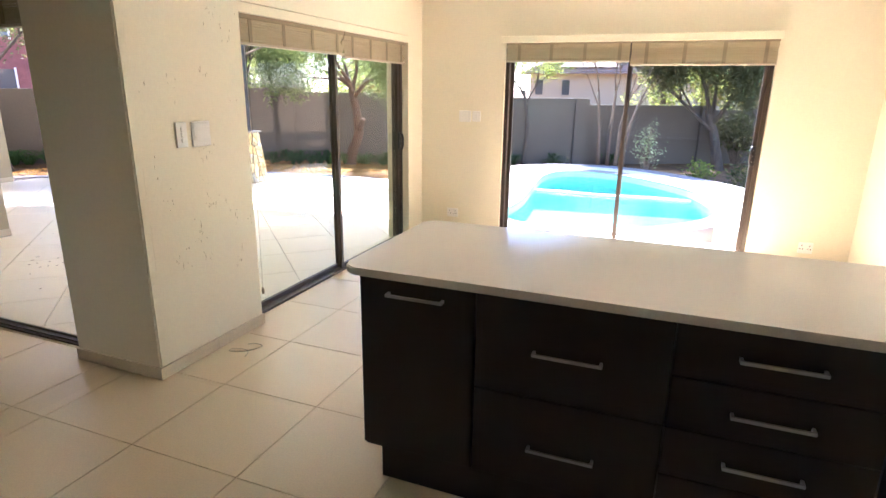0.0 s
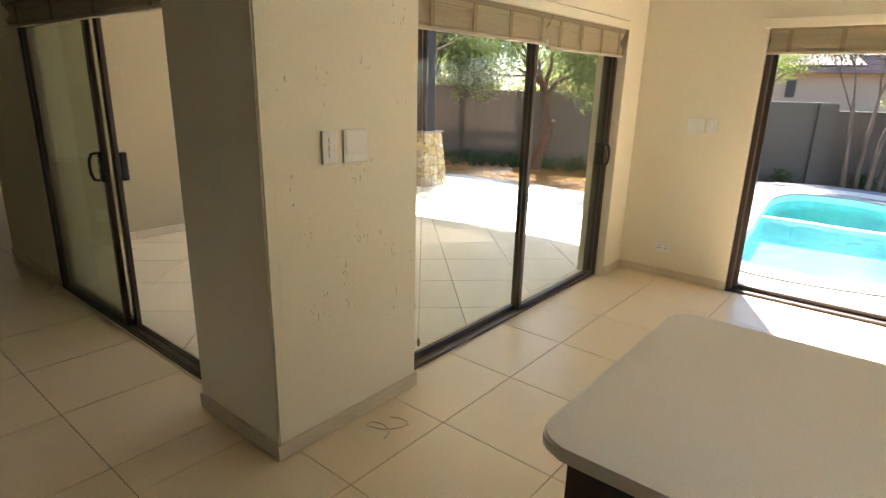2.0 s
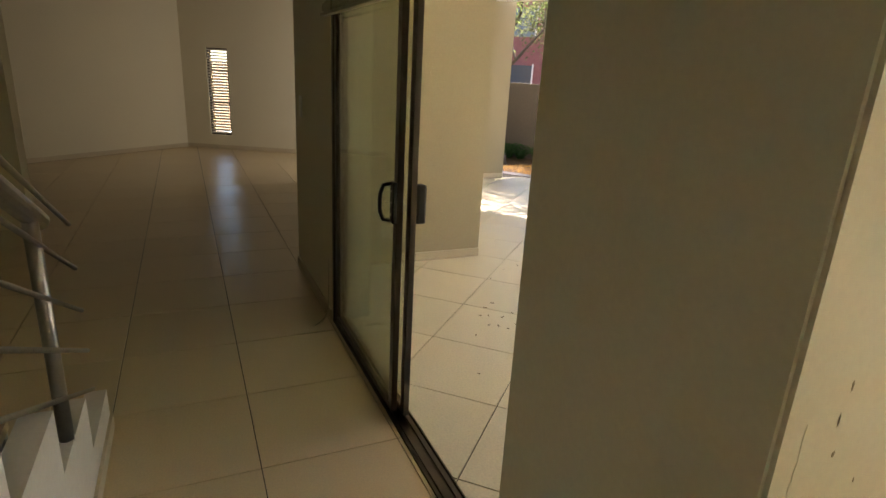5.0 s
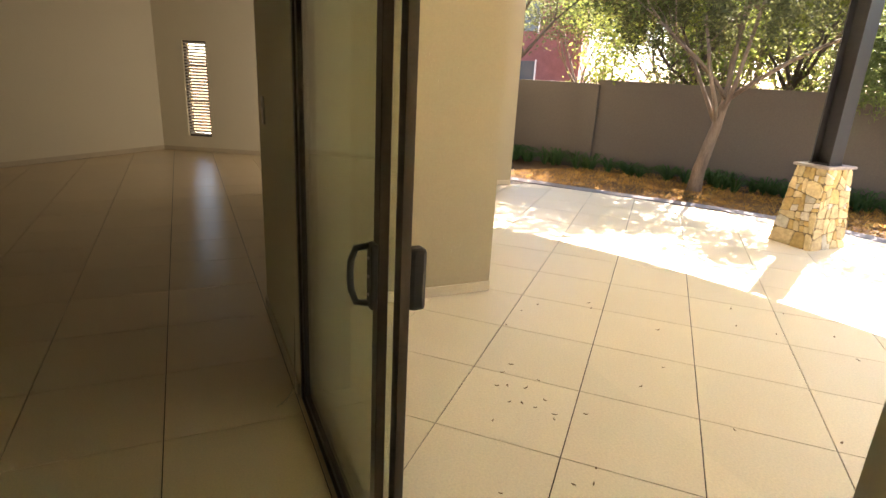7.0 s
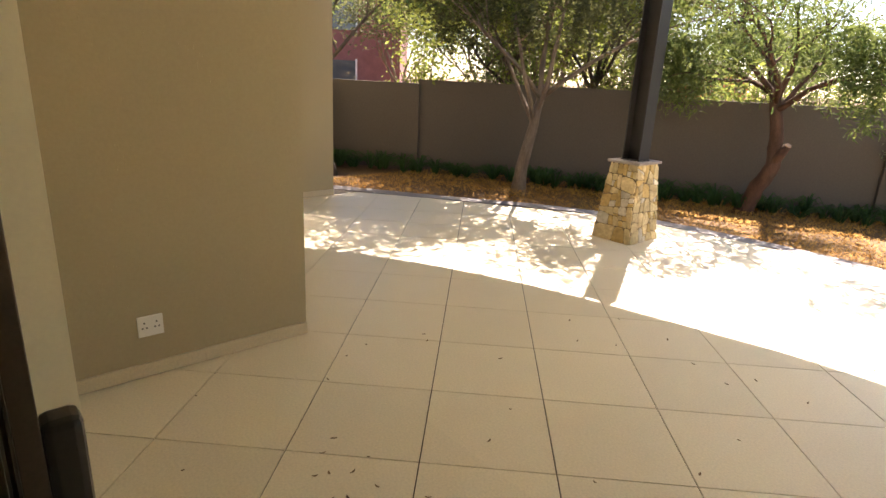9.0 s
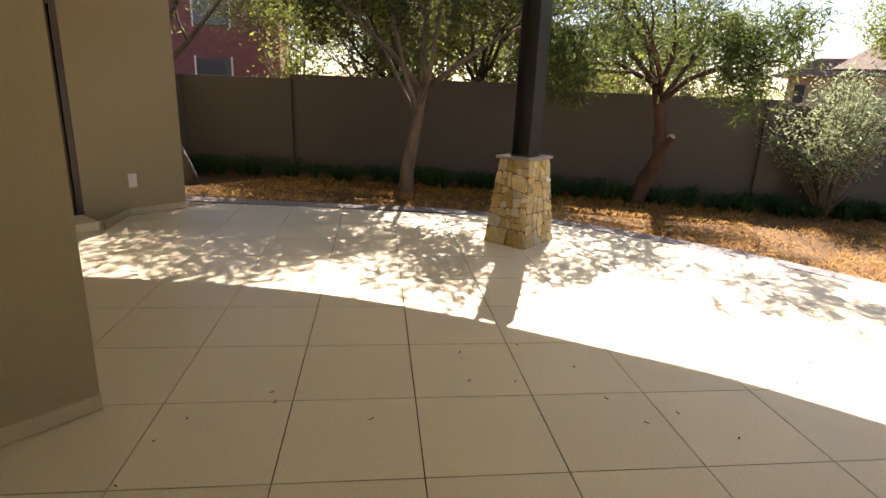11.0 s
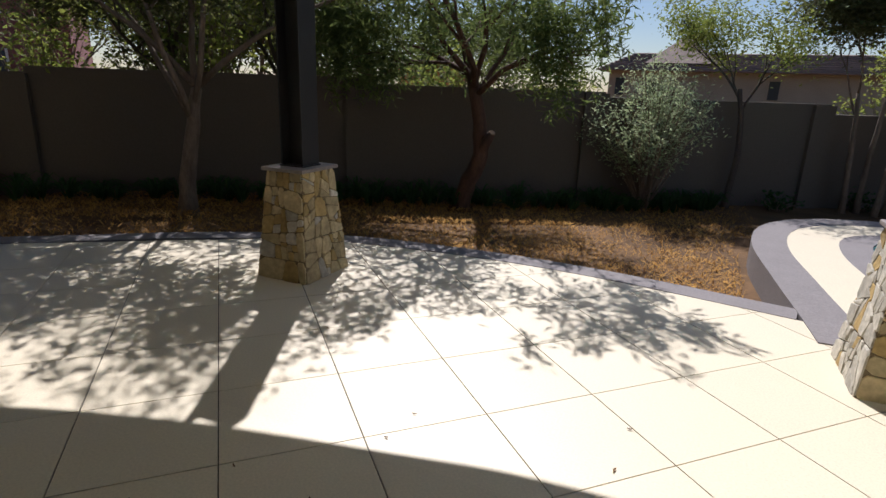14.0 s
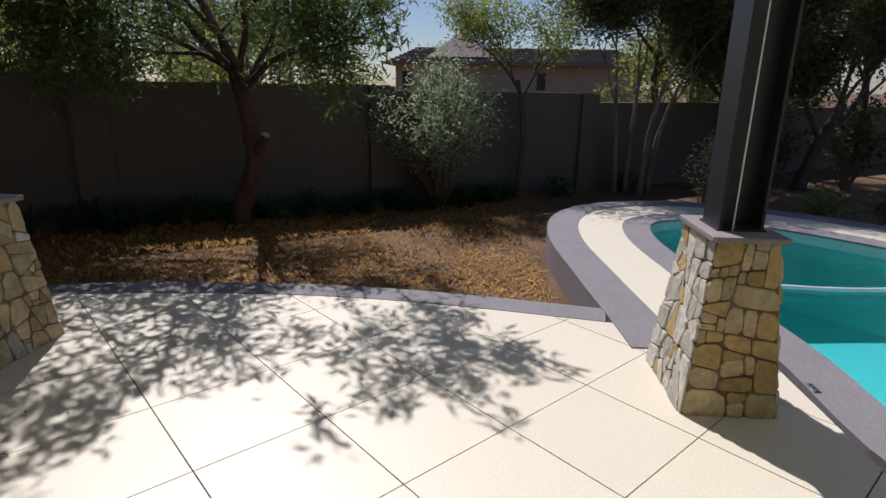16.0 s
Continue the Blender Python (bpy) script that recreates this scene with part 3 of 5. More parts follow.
def pull_handle(door, x, y, z, axis, sign):
    """A black moulded pull: a back plate with screws and a bow grip."""
    def at(dx, dn, dz):
        return Vector((x + dx, y + sign * dn, z + dz)) if axis == "x" else Vector((x + sign * dn, y + dx, z + dz))
    p, q = at(-0.022, 0.0, -0.09), at(0.022, 0.02, 0.09)
    h = part("handle", boxes((p.x, p.y, p.z, q.x, q.y, q.z), bevel=0.006), M_HANDLE, door, "black moulded pull handle")
    path = [at(-0.012, 0.015, 0.08), at(-0.018, 0.05, 0.075), at(-0.022, 0.062, 0.04), at(-0.022, 0.064, 0.0), at(-0.022, 0.062, -0.04),
            at(-0.018, 0.05, -0.075), at(-0.012, 0.015, -0.08)]
    part("grip", tube(bmesh.new(), path, 0.0095, 8), M_HANDLE, h, smooth=True)
    for dz in (-0.05, 0.0, 0.05):
        c = at(0.0, 0.0205, dz)
        bm = bmesh.new()
        bmesh.ops.create_icosphere(bm, subdivisions=1, radius=0.005, matrix=Matrix.Translation(c))
        part("screw", bm, M_CHROME, h)


# patio door in the corridor: both panels slid to the jamb, the way out open
door = thing("door_1", "open sliding glass patio door in bronze aluminium, panels stacked", "sliding door", at=(-3.2, 2.56, 0), kind="structure")
part("track", boxes((-4.275, 2.515, 0.0, -1.967, 2.60, 0.012), (-4.275, 2.530, 0.012, -1.967, 2.536, 0.024), (-4.275, 2.576, 0.012, -1.967, 2.582, 0.024)), M_FRAME, door)
part("head", boxes((-4.275, 2.515, HEAD - 0.045, -1.967, 2.60, HEAD)), M_FRAME, door)
part("jamb", boxes((-4.275, 2.515, 0.012, -4.245, 2.60, HEAD - 0.045)), M_FRAME, door)
part("jamb", boxes((-1.99, 2.515, 0.012, -1.967, 2.60, HEAD - 0.045)), M_FRAME, door)
glass_panel(door, "x", -4.243, -3.085, 2.579, 0.026, HEAD - 0.046, G_DUSTY)
glass_panel(door, "x", -4.243, -3.135, 2.537, 0.026, HEAD - 0.046, G_DUSTY)
pull_handle(door, -3.155, 2.524, 1.04, "x", -1)
part("outer_pull", boxes((-3.135, 2.592, 0.955, -3.085, 2.640, 1.125), bevel=0.012), M_HANDLE, door, "black outer pull block")

# side door from the kitchen to the patio, closed
door = thing("door_2", "closed two-panel sliding glass door in bronze aluminium", "sliding door", at=(-1.48, 4.42, 0), kind="structure")
part("track", boxes((-1.53, 3.255, 0.0, -1.43, 5.685, 0.02), bevel=0.003), M_FRAME, door)
part("head", boxes((-1.53, 3.255, HEAD - 0.045, -1.43, 5.685, HEAD)), M_FRAME, door)
part("jamb", boxes((-1.53, 3.255, 0.02, -1.43, 3.29, HEAD - 0.045)), M_FRAME, door)
part("jamb", boxes((-1.53, 5.648, 0.02, -1.43, 5.685, HEAD - 0.045)), M_FRAME, door)
glass_panel(door, "y", 3.29, 4.515, -1.502, 0.022, HEAD - 0.046, stile=0.036)
glass_panel(door, "y", 4.472, 5.648, -1.460, 0.022, HEAD - 0.046, stile=0.036)
pull_handle(door, -1.446, 5.625, 1.04, "y", 1)

# window door to the pool
door = thing("door_3", "wide sliding glass door in bronze aluminium facing the pool", "sliding door", at=(0.7, 6.0, 0), kind="structure")
part("track", boxes((-0.465, 6.055, 0.0, 1.875, 6.155, 0.02), bevel=0.003), M_FRAME, door)
part("head", boxes((-0.465, 6.055, 1.99, 1.875, 6.155, 2.038)), M_FRAME, door)
part("jamb", boxes((-0.465, 6.055, 0.02, -0.43, 6.155, 1.99)), M_FRAME, door)
part("jamb", boxes((1.84, 6.055, 0.02, 1.875, 6.155, 1.99)), M_FRAME, door)
glass_panel(door, "x", -0.43, 0.73, 6.128, 0.022, 1.988, stile=0.035)
glass_panel(door, "x", 0.69, 1.84, 6.084, 0.022, 1.988, stile=0.035)
pull_handle(door, 1.818, 6.070, 1.02, "x", -1)

grid = GARDEN
# louvred sliding door of the wing
door = thing("door_4", "sliding glass door in bronze aluminium with closed louvre blind inside", "sliding door", at=(-9.150, 4.7, 0), kind="structure")
part("track", boxes((-9.200, 4.07, 0.0, -9.100, 5.355, 0.10)), M_FRAME, door)
part("head", boxes((-9.200, 4.07, HEAD + 0.05, -9.100, 5.355, HEAD + 0.1)), M_FRAME, door)
part("jamb", boxes((-9.200, 5.30, 0.10, -9.100, 5.355, HEAD + 0.05)), M_FRAME, door)
glass_panel(door, "y", 4.10, 5.30, -9.150, 0.10, HEAD + 0.05)
blind = thing("louvre_blind", "closed brown louvre blind hanging inside the wing door", "blind", at=(-9.250, 4.7, 0.1))
for k in range(36):
    part("slat", boxes((-9.262, 4.12, 0.14 + k * 0.053, -9.255, 5.28, 0.184 + k * 0.053)), M_SLAT, blind)
solid("door_step", boxes((-9.100, 4.07, -0.1, -8.700, 5.34, 0.085), bevel=0.004), M_PATIO, "cream tiled step below the louvred door", "step", "structure")


grid = HOUSE
# ---- bamboo roman blinds and their pelmets ----
def roman_blind(axis, a, b, face, z0, z1, sign, label, tilt=0.0):
    """A gathered blind of thin cane slats on cords, hanging just off a wall face."""
    blind = thing("bamboo_blind", label, "blind", at=((a + b) / 2, face, z0) if axis == "x" else (face, (a + b) / 2, z0))

    def slab(p, q, d0, d1, za, zb, bevel=0.0):
        lo, hi = sorted((face + sign * d0, face + sign * d1))
        if axis == "x":
            return boxes((p, lo, za, q, hi, zb), bevel=bevel)
        return boxes((lo, p, za, hi, q, zb), bevel=bevel)
    part("headrail", slab(a, b, 0.004, 0.05, z1 - 0.012, z1 + 0.03), M_TAPE, blind)
    n = max(6, int((z1 - z0) / 0.012))
    for k in range(n):
        z = z0 + (z1 - z0) * k / n
        bulge = 0.012 * math.sin(k / n * math.pi * 3) + 0.004 * random.random()
        part("slat", slab(a + 0.004 * random.random(), b - 0.004 * random.random(), 0.018 + bulge, 0.026 + bulge, z, z + (z1 - z0) / n * 0.985), M_BAMBOO, blind)
    for k in range(4):
        p = a + (b - a) * (0.1 + 0.27 * k)
        part("tape", slab(p, p + 0.03, 0.043, 0.046, z0 - 0.004, z1), M_TAPE, blind)
    part("hem", slab(a, b, 0.012, 0.048, z0 - 0.016, z0, 0.003), M_CORD, blind)
    return blind


roman_blind("x", -0.45, 0.70, YN - 0.002, 1.83, 1.985, -1, "gathered woven bamboo blind above the pool door")
roman_blind("x", 0.71, 1.88, YN - 0.002, 1.80, 1.985, -1, "gathered woven bamboo blind, a little lower than its neighbour")
solid("blind_pelmet", boxes((-0.495, YN - 0.075, 1.99, 1.895, YN - 0.001, 2.05), bevel=0.004), M_PLASTER, "cream wooden batten above the blinds", "pelmet")
roman_blind("y", 3.27, 4.52, -1.427, 1.82, 1.97, 1, "gathered woven bamboo blind above the side door")
roman_blind("y", 4.53, 5.66, -1.427, 1.80, 1.97, 1, "gathered woven bamboo blind hanging slightly lower")
solid("blind_pelmet", boxes((-1.428, 3.255, 1.985, -1.352, 5.68, 2.045), bevel=0.004), M_PLASTER, "cream wooden batten above the side door", "pelmet")
roman_blind("x", -4.30, -2.0, 2.508, 1.855, 1.99, -1, "gathered woven bamboo blind above the patio door")
# pull cords
for x, y, z0, z1 in ((-1.40, 3.32, 0.42, 1.82), (-1.39, 3.35, 0.20, 1.82), (-1.99, 2.470, 0.12, 1.86)):
    cord = thing("pull_cord", "thin pull cord with a small wooden toggle hanging from a blind", "cord", at=(x, y, z0))
    part("string", tube(bmesh.new(), [Vector((x, y, z1)), Vector((x + 0.004, y + 0.006, (z0 + z1) / 2)), Vector((x, y, z0))], 0.0016, 5), M_CORD, cord)
    part("toggle", tube(bmesh.new(), [Vector((x, y, z0 + 0.02)), Vector((x, y, z0 - 0.005)), Vector((x, y, z0 - 0.03))], (0.005, 0.011, 0.006), 8), M_TAPE, cord, smooth=True)


# ---- switches and sockets ----
def plate(name, label, category, origin, ax, out, w, h, rockers=(), holes=()):
    """A wall plate: origin is its centre on the wall, ax along the wall, out away from it."""
    o, u, n = Vector(origin), Vector(ax), Vector(out)
    t = thing(name, label, category, at=origin)
    m = Matrix.Translation(o) @ Matrix(((u.x, n.x, 0, 0), (u.y, n.y, 0, 0), (0, 0, 1, 0), (0, 0, 0, 1)))
    part("plate", boxes((-w / 2, 0.0005, -h / 2, w / 2, 0.011, h / 2), bevel=0.004, turn=m), M_PLASTIC, t)
    for rx, rz, rw, rh in rockers:
        part("rocker", boxes((rx - rw / 2, 0.010, rz - rh / 2, rx + rw / 2, 0.015, rz + rh / 2), bevel=0.002, turn=m), M_PLASTIC, t)
    for rx, rz in holes:
        part("pin_hole", boxes((rx - 0.004, 0.0105, rz - 0.004, rx + 0.004, 0.0122, rz + 0.004), turn=m), M_HOLE, t)
    return t


SOCK = [(-0.03, 0.02), (-0.04, -0.008), (-0.02, -0.008), (0.03, 0.02), (0.02, -0.008), (0.04, -0.008)]
plate("light_switch", "white three-lever light switch on the pillar", "switch", (XW, 2.713, 1.303), (0, 1, 0), (1, 0, 0), 0.075, 0.134,
      rockers=[(0, 0.03, 0.016, 0.022), (0, 0, 0.016, 0.022), (0, -0.03, 0.016, 0.022)])
plate("isolator_cover", "white hinged isolator cover beside the light switch", "switch", (XW, 2.852, 1.301), (0, 1, 0), (1, 0, 0), 0.134, 0.138,
      rockers=[(0, 0.012, 0.114, 0.088)])
plate("light_switch", "white switch plate high on the window wall", "switch", (-0.872, YN, 1.288), (1, 0, 0), (0, -1, 0), 0.13, 0.115, rockers=[(0, 0, 0.05, 0.07)])
plate("light_switch", "small white switch plate beside the window", "switch", (-0.750, YN, 1.290), (1, 0, 0), (0, -1, 0), 0.09, 0.105, rockers=[(0, 0, 0.04, 0.06)])
plate("wall_socket", "white double wall socket above the skirting", "socket", (-0.992, YN, 0.263), (1, 0, 0), (0, -1, 0), 0.125, 0.095, holes=SOCK)
plate("wall_socket", "white double wall socket beside the pool door", "socket", (2.345, YN, 0.245), (1, 0, 0), (0, -1, 0), 0.115, 0.10, holes=SOCK)
grid = GARDEN
plate("wall_socket", "white weatherproof double socket low on the outer wall", "socket", (-5.405, 3.16, 0.29), (0, 1, 0), (1, 0, 0), 0.125, 0.115, holes=SOCK)
plate("wall_socket", "white outdoor socket low on the wing wall", "socket", (-9.10, 5.86, 0.38), (0, 1, 0), (1, 0, 0), 0.09, 0.15)
grid = HOUSE
plate("light_switch", "white switch plate on the wall stub in the corridor", "switch", (-5.2, 2.512, 1.29), (1, 0, 0), (0, -1, 0), 0.075, 0.15,
      rockers=[(0, 0.03, 0.02, 0.03), (0, -0.03, 0.02, 0.03)])


# ---- stair ----
stair = thing("staircase", "white plastered stair with tiled treads rising beside the corridor", "stair", at=(-3.3, 1.3, 0), kind="structure")
RUN, RISE, SX = 0.425, 0.213, -3.46
profile = [(SX, 0.0)]
for k in range(6):
    profile += [(SX + k * RUN, (k + 1) * RISE - 0.015), (SX + (k + 1) * RUN, (k + 1) * RISE - 0.015)]
profile += [(SX + 6 * RUN, 0.0)]
bm = bmesh.new()
for y in (1.335, 1.255):
    bm.faces.new([bm.verts.new((x, y, z)) for x, z in profile])
lo, hi = list(bm.faces)
a, b = list(lo.verts), list(hi.verts)
for i in range(len(a)):
    bm.faces.new((a[i], a[(i + 1) % len(a)], b[(i + 1) % len(a)], b[i]))
part("stringer", bm, M_WHITE, stair, "white plastered saw-tooth stringer")
for k in range(6):
    part("tread", boxes((SX + k * RUN - 0.015, 0.2, (k + 1) * RISE - 0.06, SX + (k + 1) * RUN, 1.225, (k + 1) * RISE - 0.03)), M_TILE, stair)
    part("riser", boxes((SX + k * RUN, 0.2, 0.0, SX + k * RUN + 0.03, 1.225, (k + 1) * RISE - 0.06)), M_WHITE, stair)
rail = thing("stair_rail", "brushed steel stair railing with a thick handrail and five bars", "railing", at=(-2.79, 1.315, 0.40))
slope = RISE / RUN
part("post", tube(bmesh.new(), [Vector((-2.79, 1.315, 0.40)), Vector((-2.79, 1.315, 1.14))], 0.021, 12), M_CHROME, rail, smooth=True)
part("post", tube(bmesh.new(), [Vector((-1.60, 1.315, 1.04)), Vector((-1.60, 1.315, 1.74))], 0.021, 12), M_CHROME, rail, smooth=True)
part("handrail", tube(bmesh.new(), [Vector((-2.88, 1.315, 1.10)), Vector((-1.4, 1.315, 1.10 + 1.48 * slope))], 0.03, 14), M_CHROME, rail, smooth=True)
for k in range(5):
    z = 0.34 + 0.165 * k
    part("bar", tube(bmesh.new(), [Vector((-3.22, 1.33, z)), Vector((-1.4, 1.33, z + 1.82 * slope))], 0.008, 8), M_CHROME, rail, smooth=True)


# ---- far window ----
win = thing("window_1", "tall narrow window with a white venetian blind, daylight behind", "window", at=(-13.7, 2.1, 0.25), kind="structure")
out = Vector((-way.y, way.x))


def along(s, d, z):
    p = A + way * s + out * d
    return Vector((p.x, p.y, z))


def wbar(s0, s1, d0, d1, z0, z1):
    bm = bmesh.new()
    return strip_wall(bm, along(s0, d0, 0).to_2d(), along(s1, d0, 0).to_2d(), d1 - d0, z0, z1)


for s0, s1 in ((W0, W0 + 0.035), (W1 - 0.035, W1)):
    part("window_frame", wbar(s0, s1, 0.05, 0.10, WZ0, WZ1), M_FRAME, win)
for z in (WZ0, 0.82, 1.38, WZ1 - 0.035):
    part("window_frame", wbar(W0 + 0.035, W1 - 0.035, 0.05, 0.10, z, z + 0.035), M_FRAME, win)
pane = part("pane", wbar(W0 + 0.035, W1 - 0.035, 0.072, 0.078, WZ0 + 0.035, WZ1 - 0.035), G_CLEAR, win)
pane.visible_shadow = False
# added pale slab; its sunlit top brightens what shows behind the slats
solid("pavement", wbar(W0 - 0.9, W1 + 0.9, 0.3, 4.5, -0.5, 0.0), M_PATIO, "unseen pale slab added to brighten the narrow window", "paving", "structure")
vb = thing("venetian_blind", "half-open white venetian blind in the narrow window", "blind", at=(-13.7, 2.1, 0.3))
for k in range(34):
    z = WZ0 + 0.03 + k * 0.05
    part("slat", wbar(W0 + 0.02, W1 - 0.02, 0.02, 0.026, z, z + 0.026), M_WHITE, vb)


grid = GARDEN
# ---- stone pillars with steel posts ----
def stone_face(parent, quad, seed, greys, slant=0.38):
    """Irregular fitted stones on one sloping face; quad: bottom a, b and top b, a corners."""
    rr = random.Random(seed)
    a, b, c, d = [Vector(p) for p in quad]
    nrm = (b - a).cross(d - a).normalized()
    wide, tall = (b - a).length, (d - a).length
    cells = []

    def split(cell, depth):
        us, vs = [q[0] for q in cell], [q[1] for q in cell]
        w, h = max(us) - min(us), max(vs) - min(vs)
        if depth > 9 or (w * h < rr.choice((0.006, 0.018, 0.034, 0.048)) and max(w, h) < 0.32):
            cells.append(cell)
            return
        f = rr.uniform(0.28, 0.72)
        at = (min(us) + w * f, min(vs) + h * f)
        tilt = rr.uniform(-slant, slant)
        n_ = (1.0, tilt) if w > h * rr.uniform(0.85, 1.25) else (tilt, 1.0)
        for sign in (1, -1):
            half = clip(cell, [(at, (n_[0] * sign, n_[1] * sign))])
            if len(half) > 2:
                split(half, depth + 1)
    split([(0, 0), (wide, 0), (wide, tall), (0, tall)], 0)

    def spot(u, v_, h):
        f, g = u / wide, v_ / tall
        low, up = a + (b - a) * f, d + (c - d) * f
        return low + (up - low) * g + nrm * h
    for cell in cells:
        cu, cv = sum(q[0] for q in cell) / len(cell), sum(q[1] for q in cell) / len(cell)
        span = max(math.hypot(q[0] - cu, q[1] - cv) for q in cell)
        if span < 0.02:
            continue
        ring = []                                # corners cut round
        for k, q in enumerate(cell):
            e, g = cell[k - 1], cell[(k + 1) % len(cell)]
            c0, c1 = rr.uniform(0.05, 0.26), rr.uniform(0.05, 0.26)
            ring += [(q[0] + (e[0] - q[0]) * c0, q[1] + (e[1] - q[1]) * c0), (q[0] + (g[0] - q[0]) * c1, q[1] + (g[1] - q[1]) * c1)]
        shrink = 1 - 0.0045 / span

        def grown(q, s_):
            j = 1.0 if (q[0] < 0.001 or q[0] > wide - 0.001) else s_
            return (cu + (q[0] - cu) * j, cv + (q[1] - cv) * s_)
        lift = rr.uniform(0.005, 0.015)
        bm = bmesh.new()
        back = [bm.verts.new(spot(*grown(q, shrink), -0.012)) for q in ring]
        mid = [bm.verts.new(spot(*grown(q, shrink * 0.985), lift * 0.55)) for q in ring]
        top = [bm.verts.new(spot(*grown(q, shrink * 0.93), lift + rr.uniform(-0.003, 0.004))) for q in ring]
        n = len(ring)
        for r0, r1 in ((back, mid), (mid, top)):
            for k in range(n):
                bm.faces.new((r0[k], r0[(k + 1) % n], r1[(k + 1) % n], r1[k]))
        crown = bm.verts.new(spot(cu, cv, lift + rr.uniform(0.0, 0.005)))
        for k in range(n):
            bm.faces.new((top[k], top[(k + 1) % n], crown))
        pick = rr.random()
        part("stone", bm, M_STONE2 if pick < greys else M_STONE3 if pick > 0.70 else M_STONE, parent)


def stone_pillar(cx, cy, base_x, base_y, top_x, top_y, height, seed, greys, label):
    """A battered pillar of fitted sandstone with a slate cap and a steel post on it."""
    p = thing("stone_pillar", label, "pillar", "patio pillars", (cx, cy, 0))
    hb, ht, kb, kt = base_x / 2 - 0.012, top_x / 2 - 0.012, base_y / 2 - 0.012, top_y / 2 - 0.012
    low = [(cx - hb, cy - kb, -0.01), (cx + hb, cy - kb, -0.01), (cx + hb, cy + kb, -0.01), (cx - hb, cy + kb, -0.01)]
    up = [(cx - ht, cy - kt, height), (cx + ht, cy - kt, height), (cx + ht, cy + kt, height), (cx - ht, cy + kt, height)]
    bm = bmesh.new()
    lv, uv = [bm.verts.new(q) for q in low], [bm.verts.new(q) for q in up]
    bm.faces.new(lv[::-1])
    bm.faces.new(uv)
    for k in range(4):
        bm.faces.new((lv[k], lv[(k + 1) % 4], uv[(k + 1) % 4], uv[k]))
    part("core", bm, M_MORTAR, p, "dark recessed mortar")
    for k in range(4):
        stone_face(p, (low[k], low[(k + 1) % 4], up[(k + 1) % 4], up[k]), seed + k, greys[k], 0.22 if k == 0 else 0.55)
    h, k = top_x / 2 + 0.022, top_y / 2 + 0.022
    part("cap", boxes((cx - h, cy - k, height, cx + h, cy + k, height + 0.028), bevel=0.005), M_SLATE, p, "thin slate cap")
    post = thing("steel_post", "charcoal painted steel H-section post standing on a stone pillar", "post", "patio posts", (cx, cy, height + 0.028))
    w, f = 0.102, 0.014
    z0, z1 = height + 0.028, 2.70
    part("flange", boxes((cx - w, cy - w, z0, cx - w + f, cy + w, z1), bevel=0.002), M_STEEL, post)
    part("flange", boxes((cx + w - f, cy - w, z0, cx + w, cy + w, z1), bevel=0.002), M_STEEL, post)
    part("web", boxes((cx - w + f, cy - 0.006, z0, cx + w - f, cy + 0.006, z1)), M_STEEL, post)
    part("base_plate", boxes((cx - w - 0.01, cy - w - 0.01, z0, cx + w + 0.01, cy + w + 0.01, z0 + 0.01)), M_STEEL, post)


stone_pillar(-5.615, 8.125, 0.49, 0.58, 0.34, 0.42, 0.84, 11, (0.1, 0.1, 0.1, 0.1), "tapered pillar of pale yellow sandstone with a slate cap")
stone_pillar(-1.637, 8.14, 0.465, 0.60, 0.30, 0.42, 0.84, 31, (0.05, 0.3, 0.3, 0.9), "tapered pillar of grey and ochre sandstone beside the pool")


# ---- garden: trees ----
def leaves_mesh(name, spots, size, narrow, droop, rnd, mat, parent, label=""):
    """Many small pointed leaves, each a bent blade of four triangles."""
    verts, faces = [], []
    for p in spots:
        yaw = rnd.uniform(0, 2 * math.pi)
        pitch = rnd.uniform(-1.3, 0.5) if droop else rnd.uniform(-0.8, 0.9)
        d = Vector((math.cos(yaw) * math.cos(pitch), math.sin(yaw) * math.cos(pitch), math.sin(pitch)))
        side = d.cross(Vector((rnd.uniform(-1, 1), rnd.uniform(-1, 1), rnd.uniform(-1, 1)))).normalized()
        s = size * rnd.uniform(0.6, 1.4)
        w = s * narrow
        k = len(verts)
        bend = d.cross(side) * s * 0.12
        q = p - parent_base
        verts += [q, q + d * s * 0.5 + side * w + bend, q + d * s, q + d * s * 0.5 - side * w + bend]
        faces += [(k, k + 1, k + 3), (k + 1, k + 2, k + 3)]
    me = bpy.data.meshes.new(name)
    me.from_pydata([tuple(v) for v in verts], [], faces)
    me.materials.append(mat)
    ob = new(name, me)
    ob.parent = parent
    return tagged(ob, label, kind="stuff")


parent_base = Vector((0, 0, 0))


